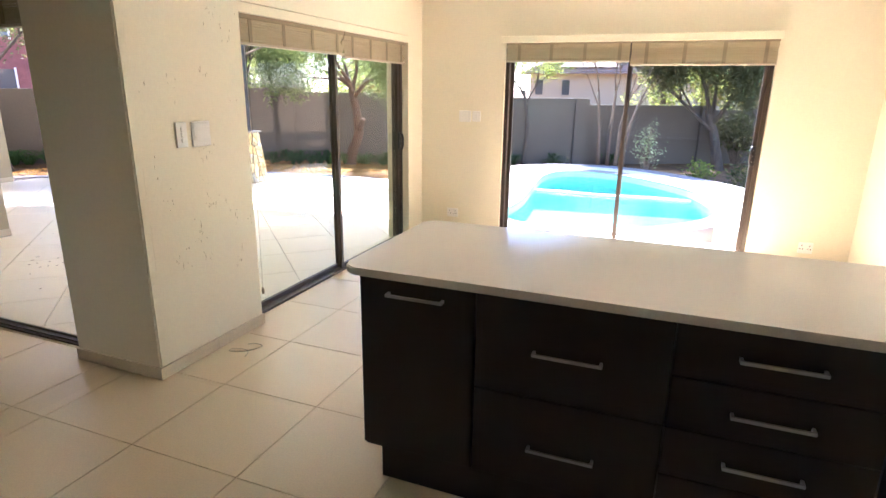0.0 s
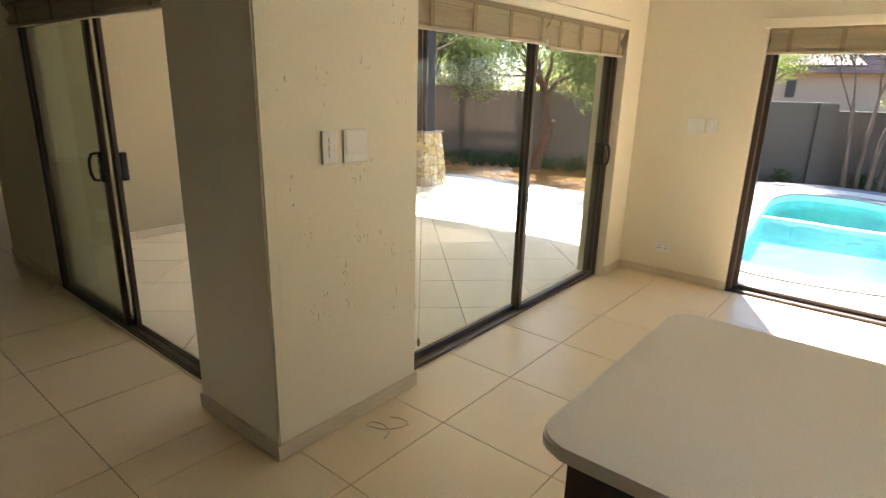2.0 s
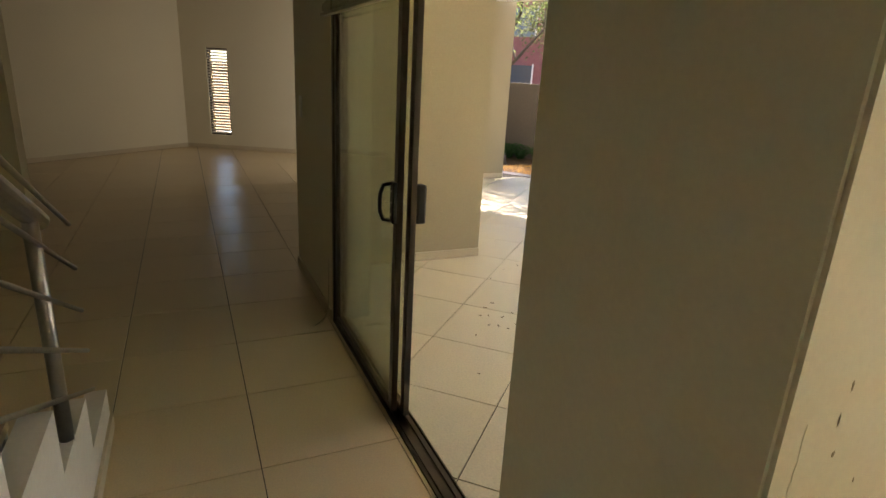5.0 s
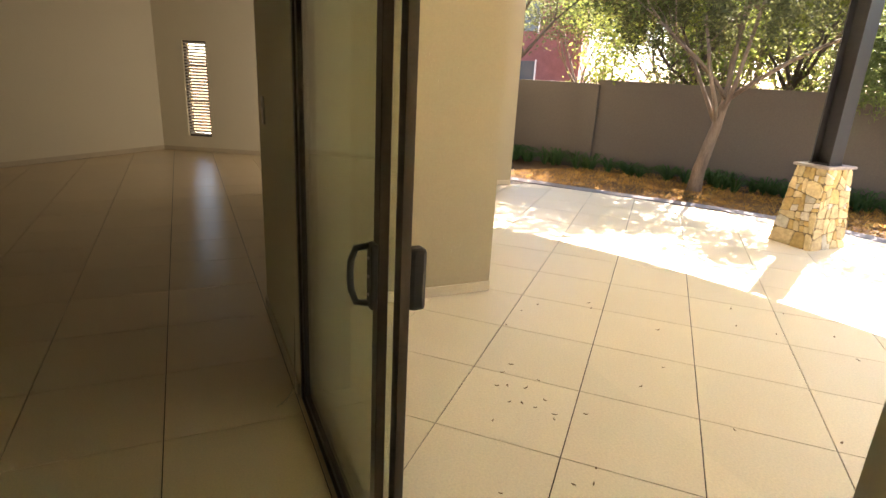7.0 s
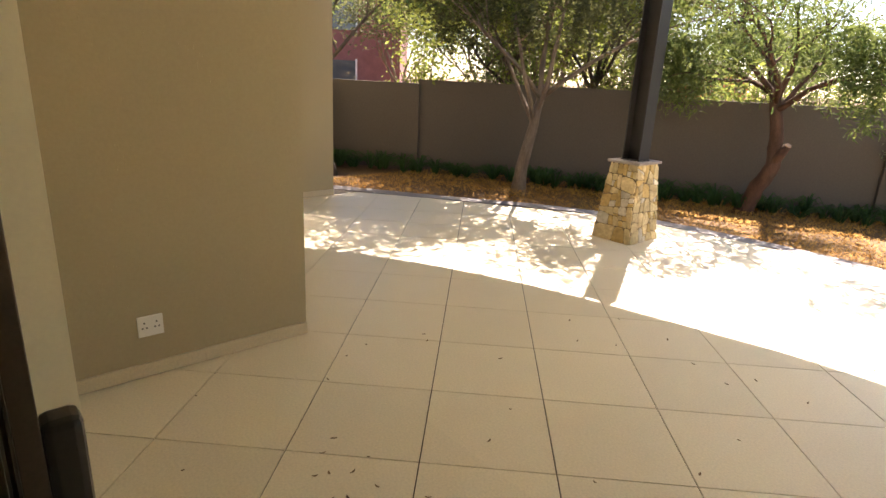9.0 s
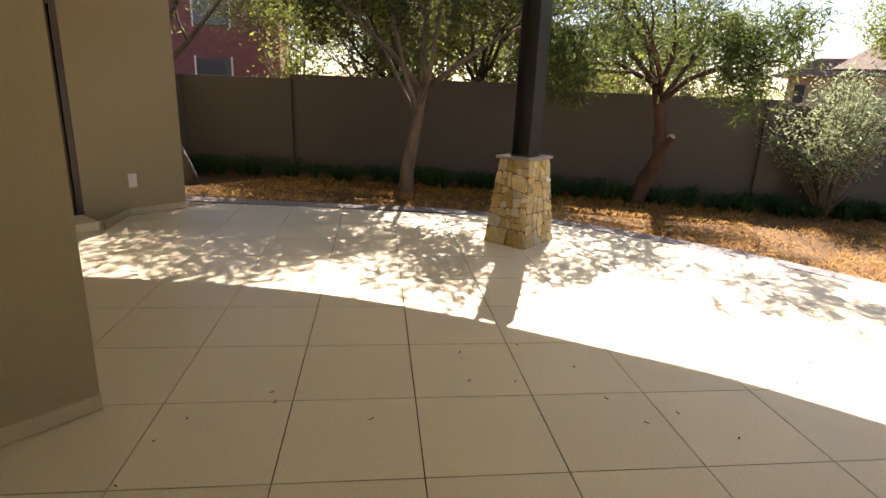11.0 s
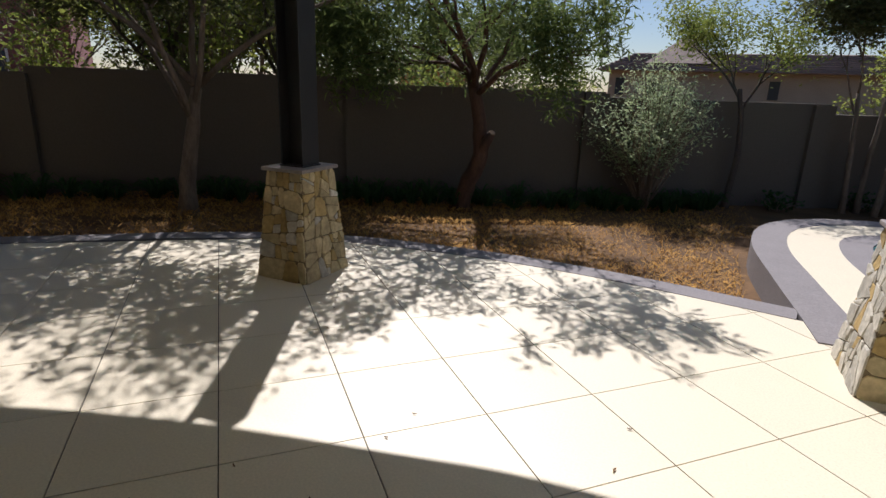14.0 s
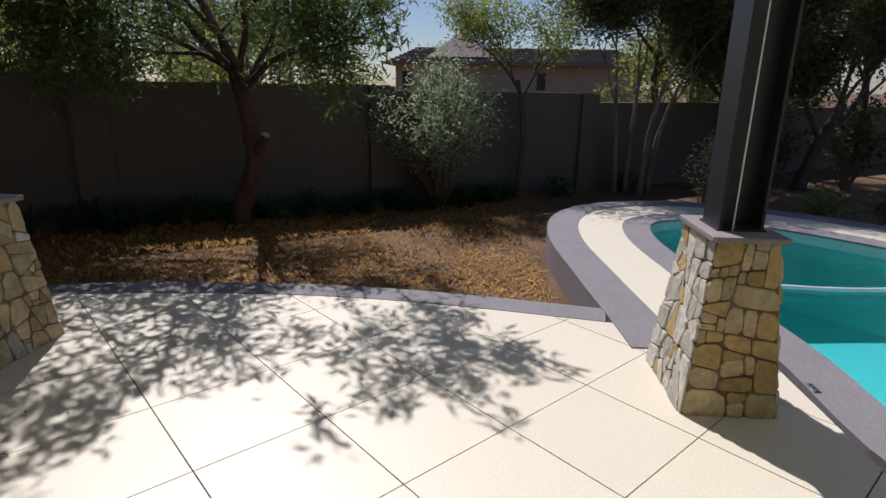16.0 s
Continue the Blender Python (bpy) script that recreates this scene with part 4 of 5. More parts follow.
def grow(bm, start, way_, length, radius, depth, rnd, tips, spread, lift, bend=0.25, keep=None):
    """A limb that bends, tapers and forks; its outer twigs are gathered in tips."""
    path, radii, p, d = [start.copy()], [radius], start.copy(), way_.normalized()
    steps = 4
    for k in range(steps):
        d = (d + Vector((rnd.uniform(-bend, bend), rnd.uniform(-bend, bend), rnd.uniform(-bend, bend) * 0.6 + lift))).normalized()
        if keep is not None and not keep(p + d * length / steps):
            break
        p = p + d * length / steps
        path.append(p.copy())
        radii.append(max(radius * (1 - 0.5 * (k + 1) / steps), 0.004))
        if depth <= 1:
            tips.append((p.copy(), d.copy()))
    if len(path) < 3:
        return
    tube(bm, path, radii, 7 if radius > 0.03 else 5)
    if depth > 0:
        for k in range(rnd.choice((2, 3, 3))):
            nd = (d + Vector((rnd.uniform(-spread, spread), rnd.uniform(-spread, spread), rnd.uniform(-spread * 0.5, spread * 0.6)))).normalized()
            i = min(rnd.choice((2, 3, 4)), len(path) - 1)
            grow(bm, path[i], nd, length * rnd.uniform(0.6, 0.85), radii[i] * 0.72, depth - 1, rnd, tips, spread, lift, bend, keep)


def tree(label, trunk, r0, limbs, seed, leaf, bark, per_tip=26, size=0.075, narrow=0.16, droop=0.0, spread=0.75, lift=0.05, cloud=0.30, depth=3, keep=None, strands=(), limb=0.5):
    """trunk: points from the ground up; limbs: (way, length) started at its top; leaves hang round the twigs."""
    global parent_base
    rnd = random.Random(seed)
    pts = [Vector(p) for p in trunk]
    t = thing("tree", label, "tree", "garden trees", tuple(pts[0]))
    parent_base = pts[0]
    bm = bmesh.new()
    n = len(pts)
    fine, radii = [], []
    for i in range(n - 1):
        for s in range(3):
            f = s / 3
            fine.append(pts[i].lerp(pts[i + 1], f) + Vector((rnd.uniform(-1, 1), rnd.uniform(-1, 1), 0)) * r0 * 0.12)
            radii.append(r0 * (1.15 - 0.5 * (i + f) / (n - 1)))
    fine.append(pts[-1])
    radii.append(r0 * 0.62)
    fine[0] = pts[0] + Vector((0, 0, -0.12))
    radii[0] = r0 * 1.5
    tube(bm, fine, radii, 10)
    tips = []
    for way_, length in limbs:
        start = fine[-1 - rnd.randrange(0, 4)]
        grow(bm, start, Vector(way_), length, r0 * limb, depth, rnd, tips, spread, lift, 0.25, keep)
    part("trunk", bm, bark, t, smooth=True)
    spots = []
    for p, d in tips:
        for k in range(per_tip):
            q = p + Vector((rnd.gauss(0, 1), rnd.gauss(0, 1), rnd.gauss(0, 0.8))) * cloud * 0.55
            if droop:
                q.z -= abs(rnd.gauss(0, droop))
            if keep is None or keep(q):
                spots.append(q)
    for x, y, z, r, fall in strands:             # hanging boughs, and unseen clumps that only cast shade
        for k in range(14):
            sx, sy, f = x + rnd.gauss(0, r), y + rnd.gauss(0, r), fall * rnd.uniform(0.35, 1.0)
            for j in range(int(110 * f)):
                spots.append(Vector((sx + rnd.gauss(0, 0.045), sy + rnd.gauss(0, 0.045), z - f * rnd.random())))
    leaves_mesh("crown", spots, size, narrow, droop > 0, rnd, leaf, t)
    return t


gz = ground_z
# pepper tree with a leaning trunk and sawn stump
tree("leaning pepper tree with red-brown bark and drooping feathery leaves",
     [(-5.82, 11.92, gz(-5.7, 11)), (-5.66, 11.9, 0.24), (-5.50, 11.89, 0.60), (-5.53, 11.89, 0.98), (-5.62, 11.89, 1.38), (-5.68, 11.89, 1.70)], 0.115,
     [((-0.8, -0.2, 0.6), 1.15), ((0.15, 0.0, 0.9), 1.0), ((0.85, -0.2, 0.55), 1.15), ((-0.3, 0.5, 0.7), 1.0), ((0.4, 0.6, 0.7), 1.0), ((-0.9, 0.3, 0.45), 1.1), ((0.5, -0.75, 0.65), 1.5)],
     5, L_PEPPER, M_BARK2, per_tip=23, size=0.12, narrow=0.085, droop=0.42, cloud=0.30, lift=0.0, limb=0.42,
     keep=lambda q: q.y - 0.72 * q.z > 7.75 and q.z < 4.9 and -8.1 < q.x < (-3.7 - 0.3 * (q.z - 2.3) if q.z > 2.3 else -3.7 + 0.75 * (q.z - 2.3)) and q.z > 1.45,
     strands=((-4.4, 11.45, 2.4, 0.15, 1.25), (-4.65, 11.35, 2.5, 0.15, 1.15), (-4.0, 11.55, 2.6, 0.13, 0.75), (-6.75, 11.25, 2.4, 0.17, 1.2), (-7.1, 11.25, 2.4, 0.15, 1.25), (-7.5, 11.35, 2.5, 0.14, 0.9), (-6.05, 11.05, 2.5, 0.2, 0.8),
              # leaf clumps out of view, added to throw dappled shade on the patio
              (-4.35, 10.15, 3.2, 0.20, 0.6), (-4.75, 10.75, 3.1, 0.2, 0.35), (-4.05, 10.7, 3.15, 0.20, 0.55), (-4.4, 11.0, 3.2, 0.2, 0.35), (-3.75, 10.45, 3.1, 0.13, 0.4)))
stump = thing("branch_stump", "sawn-off branch stump with pale cut wood on the leaning tree", "stump", at=(-5.5, 11.86, 0.64))
part("wood", tube(bmesh.new(), [Vector((-5.52, 11.88, 0.60)), Vector((-5.43, 11.84, 0.76)), Vector((-5.33, 11.80, 0.91))], (0.09, 0.075, 0.055), 9), M_BARK2, stump, smooth=True)
part("cut_face", tube(bmesh.new(), [Vector((-5.335, 11.805, 0.902)), Vector((-5.32, 11.795, 0.922))], (0.047, 0.042), 9), M_CUT, stump, "pale sawn face")
# olive-like tree with forked grey stems
tree("forked olive-like tree with twisted grey-brown stems",
     [(-8.44, 9.51, gz(-8.25, 10)), (-8.39, 9.53, 0.45), (-8.29, 9.57, 0.97), (-8.22, 9.60, 1.38)], 0.095,
     [((-0.75, -0.1, 0.8), 1.7), ((-0.25, 0.2, 1.0), 1.9), ((0.3, -0.2, 1.0), 1.9), ((0.8, 0.1, 0.75), 1.9), ((0.2, -0.6, 0.9), 1.7), ((-0.2, -0.7, 0.8), 1.6), ((0.75, 0.2, 1.0), 2.1)],
     8, L_OLIVE, M_BARK, per_tip=62, size=0.075, narrow=0.2, cloud=0.42, spread=0.8, limb=0.42, keep=lambda q: q.x + 0.37 * q.z < -4.5,
     strands=[(-9.7 + 0.33 * k, 9.05 + 0.45 * ((k * 7) % 5) / 5, 2.7 + 0.9 * ((k * 3) % 4) / 4, 0.26, 0.75) for k in range(11)])
# slim far tree, silvery bush, multi-stemmed trees by the pool
tree("slim young tree with thin lime-green foliage",
     [(-2.28, 14.65, gz(-2.1, 14)), (-2.20, 14.65, 0.5), (-2.24, 14.65, 1.1), (-2.33, 14.65, 1.6)], 0.05,
     [((-0.5, 0, 0.9), 0.9), ((0.4, 0.1, 1.0), 0.9), ((0.0, -0.3, 1.0), 0.8)],
     13, L_LIME, M_BARK3, per_tip=24, size=0.06, narrow=0.2, cloud=0.26, spread=0.9, depth=3)
for k, (dx, dy, seed) in enumerate(((-0.22, 0.0, 21), (0.0, 0.12, 22), (0.2, -0.05, 23), (0.36, 0.1, 24))):
    tree("one of several slender grey stems with sparse olive foliage",
         [(-0.25 + dx, 15.6 + dy, gz(0, 15)), (-0.25 + dx * 1.3, 15.6 + dy, 0.7), (-0.22 + dx * 1.6, 15.6 + dy, 1.2), (-0.2 + dx * 1.9, 15.6 + dy, 1.6)], 0.042,
         [((dx * 1.5 - 0.2, 0.1, 1.0), 1.1), ((dx * 1.5 + 0.3, -0.2, 1.0), 1.1)],
         seed, L_OLIVE, M_BARK, per_tip=80, size=0.075, narrow=0.18, cloud=0.36, depth=3)
tree("wide-limbed dark tree behind the pool",
     [(2.45, 16.4, gz(2.4, 16)), (2.25, 16.4, 0.6), (2.0, 16.4, 1.2)], 0.12,
     [((-0.85, -0.1, 0.7), 1.6), ((-0.2, 0.1, 1.0), 1.6), ((0.6, -0.2, 0.9), 1.5), ((-0.5, -0.6, 0.8), 1.3)],
     31, L_OLIVE, M_BARK3, per_tip=130, size=0.08, droop=0.2, narrow=0.2, cloud=0.34)
tree("crooked dark-stemmed tree beside the pool corner",
     [(3.2, 16.6, gz(3, 16)), (3.4, 16.5, 0.6), (3.7, 16.5, 1.3)], 0.11,
     [((0.7, -0.2, 0.8), 1.5), ((0.0, 0.2, 1.0), 1.5), ((-0.5, -0.2, 0.9), 1.4)],
     37, L_OLIVE, M_BARK3, per_tip=130, size=0.08, droop=0.2, narrow=0.2, cloud=0.34)
tree("dark spreading tree leaning in the corner of the garden wall",
     [(-11.15, 7.6, gz(-11, 9)), (-11.32, 7.45, 0.5), (-11.5, 7.35, 1.0), (-11.55, 7.4, 1.65)], 0.085,
     [((0.6, 0.1, 0.8), 1.7), ((-0.4, 0.0, 1.0), 1.7), ((0.2, -0.6, 0.8), 1.6), ((0.8, 0.5, 0.6), 1.6)],
     41, L_PEPPER, M_BARK3, per_tip=44, size=0.09, narrow=0.14, droop=0.25, cloud=0.36)


# tall trees close behind the garden wall, which shade the lawn
for x, y, h, seed in ((-10.2, 11.0, 1.0, 51), (-8.9, 12.0, 1.0, 52), (0.9, 18.6, 1.3, 54), (3.2, 19.6, 1.4, 55), (5.6, 19.0, 1.3, 56)):
    tree("leafy tree close behind the garden wall",
         [(x, y, -0.4), (x + 0.06, y, 0.6 * h), (x - 0.04, y, 1.3 * h), (x, y, 1.8 * h)], 0.09,
         [((0.7, 0.1, 0.8), 1.3 * h), ((-0.7, -0.1, 0.8), 1.3 * h), ((0.1, -0.6, 0.9), 1.2 * h), ((-0.1, 0.5, 1.0), 1.3 * h), ((0.0, 0.0, 1.0), 1.3 * h)],
         seed, L_LIME if x < 0 else L_OLIVE, M_BARK3, per_tip=30, size=0.095, narrow=0.2, cloud=0.42, spread=0.8, limb=0.45)


def shrub(label, x, y, h, wdt, seed, leaf, stems=26, per=26, size=0.045, narrow=0.2):
    """A bush of fine stems from one foot, leaves along each."""
    global parent_base
    rnd = random.Random(seed)
    z = gz(x, y)
    t = thing("shrub", label, "shrub", at=(x, y, z))
    parent_base = Vector((x, y, z))
    bm, spots = bmesh.new(), []
    for k in range(stems):
        a, lean = rnd.uniform(0, 2 * math.pi), rnd.uniform(0.1, 1.0)
        end = Vector((x + math.cos(a) * wdt * lean * 0.5, y + math.sin(a) * wdt * lean * 0.5, z + h * (1.05 - 0.45 * lean * lean) * rnd.uniform(0.8, 1.05)))
        foot = Vector((x + rnd.uniform(-0.06, 0.06), y + rnd.uniform(-0.06, 0.06), z - 0.05))
        mid = foot.lerp(end, 0.5) + Vector((0, 0, h * 0.10))
        tube(bm, [foot, mid, end], (0.012, 0.008, 0.003), 5)
        for j in range(per):
            f = rnd.uniform(0.36, 1.05)
            q = foot.lerp(mid, f * 2) if f < 0.5 else mid.lerp(end, f * 2 - 1)
            spots.append(q + Vector((rnd.gauss(0, 1), rnd.gauss(0, 1), rnd.gauss(0, 1))) * 0.07)
    tagged(part("branchwork", bm, M_BARK, t), kind="stuff")
    leaves_mesh("foliage", spots, size, narrow, False, rnd, leaf, t)


shrub("silvery green bush growing before the garden wall", -3.45, 13.65, 2.05, 2.1, 3, L_GREY, 110, 84, 0.062, 0.13)
shrub("small grey-green shrub at the far pool side", 0.75, 14.6, 1.2, 0.7, 4, L_GREY, 20, 24, 0.07)
shrub("low leafy plant behind the pool", 1.9, 13.4, 0.5, 0.9, 6, L_LIME, 18, 18, 0.08, 0.3)
shrub("low leafy plant behind the pool", 2.7, 13.0, 0.5, 0.9, 7, L_OLIVE, 18, 18, 0.08, 0.3)
for x, y, h, seed in ((2.9, 17.2, 1.5, 61), (4.1, 16.6, 1.7, 62), (5.2, 16.0, 1.7, 63)):
    shrub("dark leafy bush in the shade beyond the pool", x, y, h, 1.5, seed, L_OLIVE, 40, 34, 0.10, 0.25)
shrub("small dark plant behind the pool", -0.2, 15.95, 0.26, 0.6, 9, L_GREEN, 14, 14, 0.07, 0.3)
shrub("small dark plant behind the pool", -1.5, 14.95, 0.26, 0.7, 12, L_GREEN, 14, 14, 0.07, 0.3)


def strap_plant(x, y, seed, h):
    """A tuft of arching strap leaves."""
    rnd = random.Random(seed)
    z = gz(x, y)
    bm = bmesh.new()
    for k in range(24):
        a = rnd.uniform(0, 2 * math.pi)
        d = Vector((math.cos(a), math.sin(a), 0))
        side = Vector((-d.y, d.x, 0)) * rnd.uniform(0.007, 0.015)
        reach, hh = rnd.uniform(0.10, 0.32), h * rnd.uniform(0.6, 1.1)
        foot = Vector((x, y, z - 0.02)) + d * 0.03
        pts = [foot, foot + d * reach * 0.35 + Vector((0, 0, hh * 0.75)), foot + d * reach * 0.75 + Vector((0, 0, hh)), foot + d * reach * 1.15 + Vector((0, 0, hh * 0.75))]
        prev = None
        for i, p in enumerate(pts):
            w = side * (1.0, 1.0, 0.8, 0.1)[i]
            row = (bm.verts.new(p - w), bm.verts.new(p + Vector((0, 0, -0.006))), bm.verts.new(p + w))
            if prev:
                bm.faces.new((prev[0], prev[1], row[1], row[0]))
                bm.faces.new((prev[1], prev[2], row[2], row[1]))
            prev = row
    return solid("border_plant", bm, L_GREEN, "tuft of dark green strap leaves along the garden wall", "plant", group="border plants")


rnd = random.Random(77)
for k in range(96):
    x = -11.9 + k * 0.1 + rnd.uniform(-0.06, 0.06)
    y = fence_point(x).y - rnd.uniform(0.25, 0.75)
    if rnd.random() < 0.88:
        strap_plant(x, y, 100 + k, rnd.uniform(0.16, 0.32))
for k in range(12):
    strap_plant(-11.5 - 0.05 * k + rnd.uniform(-0.1, 0.2), 6.6 + k * 0.14, 300 + k, rnd.uniform(0.16, 0.3))

# dry grass tufts over the lawn
EDGE_X, EDGE_Y = [p[0] for p in EDGE], [p[1] for p in EDGE]
verts, faces = [], []
for k in range(70000):
    x = rnd.uniform(-10.5, -1.9)
    y = rnd.uniform(6.9, 15.0)
    if y > fence_point(x).y - 0.1 or y < np.interp(x, EDGE_X, EDGE_Y) + 0.02:
        continue
    if x > -2.2 and y < 12.6:
        continue
    if noise.noise(Vector((x * 0.9, y * 0.9, 0.3))) < -0.25 and rnd.random() < 0.6:
        continue
    z, a, hgt = gz(x, y), rnd.uniform(0, 6.28), rnd.uniform(0.012, 0.04)
    d = Vector((math.cos(a), math.sin(a), 0))
    s = Vector((-d.y, d.x, 0)) * 0.006
    p = Vector((x, y, z - 0.004))
    k0 = len(verts)
    verts += [p - s, p + s, p + d * rnd.uniform(0.02, 0.09) + Vector((0, 0, hgt))]
    faces.append((k0, k0 + 1, k0 + 2))
me = bpy.data.meshes.new("dry_grass")
me.from_pydata([tuple(v) for v in verts], [], faces)
me.materials.append(M_STRAW)
tagged(new("dry_grass", me), "short straw-coloured dry grass and litter", "grass", kind="stuff")

# ---- beyond the wall ----
house = thing("house", "beige neighbouring house with a brown tiled hip roof", "house", at=(-3.5, 42, 0))
part("wall", boxes((-8.1, 40, -0.5, 6.0, 50, 2.65)), M_BEIGE, house)


def hip(x0, y0, x1, y1, z0, z1, inset):
    bm = bmesh.new()
    lo = [bm.verts.new(p) for p in ((x0, y0, z0), (x1, y0, z0), (x1, y1, z0), (x0, y1, z0))]
    ym = (y0 + y1) / 2
    r0, r1 = bm.verts.new((x0 + inset, ym, z1)), bm.verts.new((x1 - inset, ym, z1))
    for f in ((lo[0], lo[1], r1, r0), (lo[1], lo[2], r1), (lo[2], lo[3], r0, r1), (lo[3], lo[0], r0), (lo[3], lo[2], lo[1], lo[0])):
        bm.faces.new(f)
    return bm


roof = part("roof", hip(-8.8, 39.2, 6.8, 45.2, 2.65, 3.75, 1.8), M_ROOF, house)
part("gable", hip(-6.2, 40.0, -2.3, 45, 3.1, 4.55, 1.6), M_ROOF, roof)
for k in range(9):
    f = k / 9
    z, y, d = 2.67 + 1.1 * f, 39.2 + 3.0 * f, 1.8 * f
    part("roof_course", boxes((-8.75 + d, y - 0.04, z - 0.02, 6.75 - d, y + 0.16, z + 0.05)), M_ROOF, roof)
for x in (-7.7, -5.9, 0.2):
    w = part("window", boxes((x, 39.94, 1.3, x + 0.5, 39.99, 2.25)), M_PANE, house)
    for b in ((x - 0.05, 39.95, 1.25, x, 40.0, 2.30), (x + 0.5, 39.95, 1.25, x + 0.55, 40.0, 2.30), (x, 39.95, 2.25, x + 0.5, 40.0, 2.30)):
        part("window_frame", boxes(b), M_BEIGE, w)
dish = thing("satellite_dish", "two small satellite dishes on a pole above the neighbouring roof", "satellite dish", at=(-8.6, 39.6, 2.7))
part("pole", tube(bmesh.new(), [Vector((-8.55, 39.6, 2.6)), Vector((-8.55, 39.6, 4.15))], 0.05, 8), M_BEIGE, dish)
for x, z, r in ((-8.55, 4.12, 0.20), (-8.35, 3.55, 0.27)):
    bm = bmesh.new()
    bmesh.ops.create_uvsphere(bm, u_segments=14, v_segments=8, radius=r, matrix=Matrix.Translation((x, 39.4, z)) @ Matrix.Diagonal((0.8, 0.3, 1, 1)))
    part("reflector", bm, M_STEEL, dish, smooth=True)

brick = thing("house", "two-storey red brick house behind the trees", "house", at=(-26, 20, 0))
turn = Matrix.Translation((-27.5, 18.5, 0)) @ pose(0, 0, 0, 0, 0, 50)
part("wall", boxes((-7, 0, -0.5, 2.2, 8, 6.2), turn=turn), M_BRICK, brick)
part("roof", boxes((-7.5, -0.5, 6.2, 2.7, 8.5, 6.5), turn=turn), M_ROOF, brick)
for x in (-5.5, -1.5):
    for z in (0.8, 3.6):
        w = part("window", boxes((x, -0.06, z, x + 1.5, -0.01, z + 1.4), turn=turn), M_PANE, brick)
        for b in ((x - 0.08, -0.05, z - 0.08, x, 0.0, z + 1.48), (x + 1.5, -0.05, z - 0.08, x + 1.58, 0.0, z + 1.48)):
            part("window_frame", boxes(b, turn=turn), M_WHITE, w)
orange = thing("house", "terracotta painted house far behind the garden wall", "house", at=(-22, 40, 0))
part("wall", boxes((-21, 38, -0.5, -18, 42, 2.6)), M_ORANGE, orange)
part("roof", hip(-21.4, 37.6, -17.6, 42.4, 2.6, 3.4, 1.2), M_ROOF, orange)
# dense growth just behind the wall
for k in (0, 1, 2, 3, 4, 5, 6, 7, 8, 9, 11, 12, 13, 14, 15):
    x = (-11.6 + k * 0.62) if k < 11 else (0.8 + (k - 11) * 1.3)
    y = fence_point(x).y + 1.2 + 1.3 * ((k * 37) % 10) / 10
    shrub("tall leafy growth behind the garden wall", x, y, (2.5 if k < 6 or k > 10 else 1.9) + 0.9 * ((k * 53) % 10) / 10, 2.3, 600 + k, (L_LIME, L_OLIVE, L_PEPPER, L_LIME)[k % 4], 44, 30, 0.10, 0.24)
for x, h in ((-5.4, 1.9), (-4.75, 2.05)):
    shrub("low leafy growth showing over the garden wall", x, fence_point(x).y + 0.9, h, 1.3, int(700 - x * 10), L_LIME, 40, 34, 0.09, 0.2)
# rows of far trees outside the garden
for k, (x, y, s, lf) in enumerate(((-17, 17, 1.3, L_LIME), (-22.5, 17.5, 1.5, L_OLIVE), (-19.5, 20.5, 1.4, L_LIME), (-12.8, 15.5, 1.0, L_OLIVE), (-14, 19, 1.2, L_OLIVE), (-11.0, 24, 1.0, L_PEPPER), 
                                   (3.5, 24, 1.0, L_LIME), (7.5, 23, 1.3, L_OLIVE), (11, 20, 1.3, L_LIME), (5.0, 27, 1.2, L_LIME))):
    tree("leafy tree in a neighbouring garden", [(x, y, -0.4), (x + 0.1, y, 0.5 * s), (x, y, 0.9 * s)], 0.12,
         [((0.7, 0, 0.8), 1.6 * s), ((-0.7, 0.1, 0.8), 1.6 * s), ((0, -0.6, 0.9), 1.5 * s), ((0.1, 0.5, 1.0), 1.6 * s)],
         200 + k, lf, M_BARK, per_tip=26, size=0.13, narrow=0.22, cloud=0.6 * s, depth=3)

# ---- tiles ----
def tile_piece(parent, poly, z1, mat, name="tile", thick=0.012):
    bm = prism(poly, z1 - thick, z1)
    top = [f for f in bm.faces if all(abs(v.co.z - z1) < 1e-5 for v in f.verts)]
    bmesh.ops.inset_region(bm, faces=top, thickness=0.0015, depth=0.0012)
    return part(name, bm, mat, parent)


# indoor tiles, square
rooms = [[((-1.62, 0), (1, 0)), ((XE + 0.12, 0), (-1, 0)), ((0, YN + 0.05), (0, -1)), ((0, 2.386), (0, 1))],
         [((-1.66, 0), (1, 0)), ((XE + 0.12, 0), (-1, 0)), ((0, 2.386), (0, -1)), ((0, -0.88), (0, 1))],
         [((-1.66, 0), (-1, 0)), ((0, 2.53), (0, -1)), ((0, -0.9), (0, 1)), ((-13.02, 1.663), (0.88, -0.474)), ((-13.01, 1.663), (0.768, 0.64))],
         [((-5.62, 0), (-1, 0)), ((0, 2.53), (0, 1)), ((0, 3.8), (0, -1)), ((-13.02, 1.663), (0.88, -0.474))]]
shared = {}
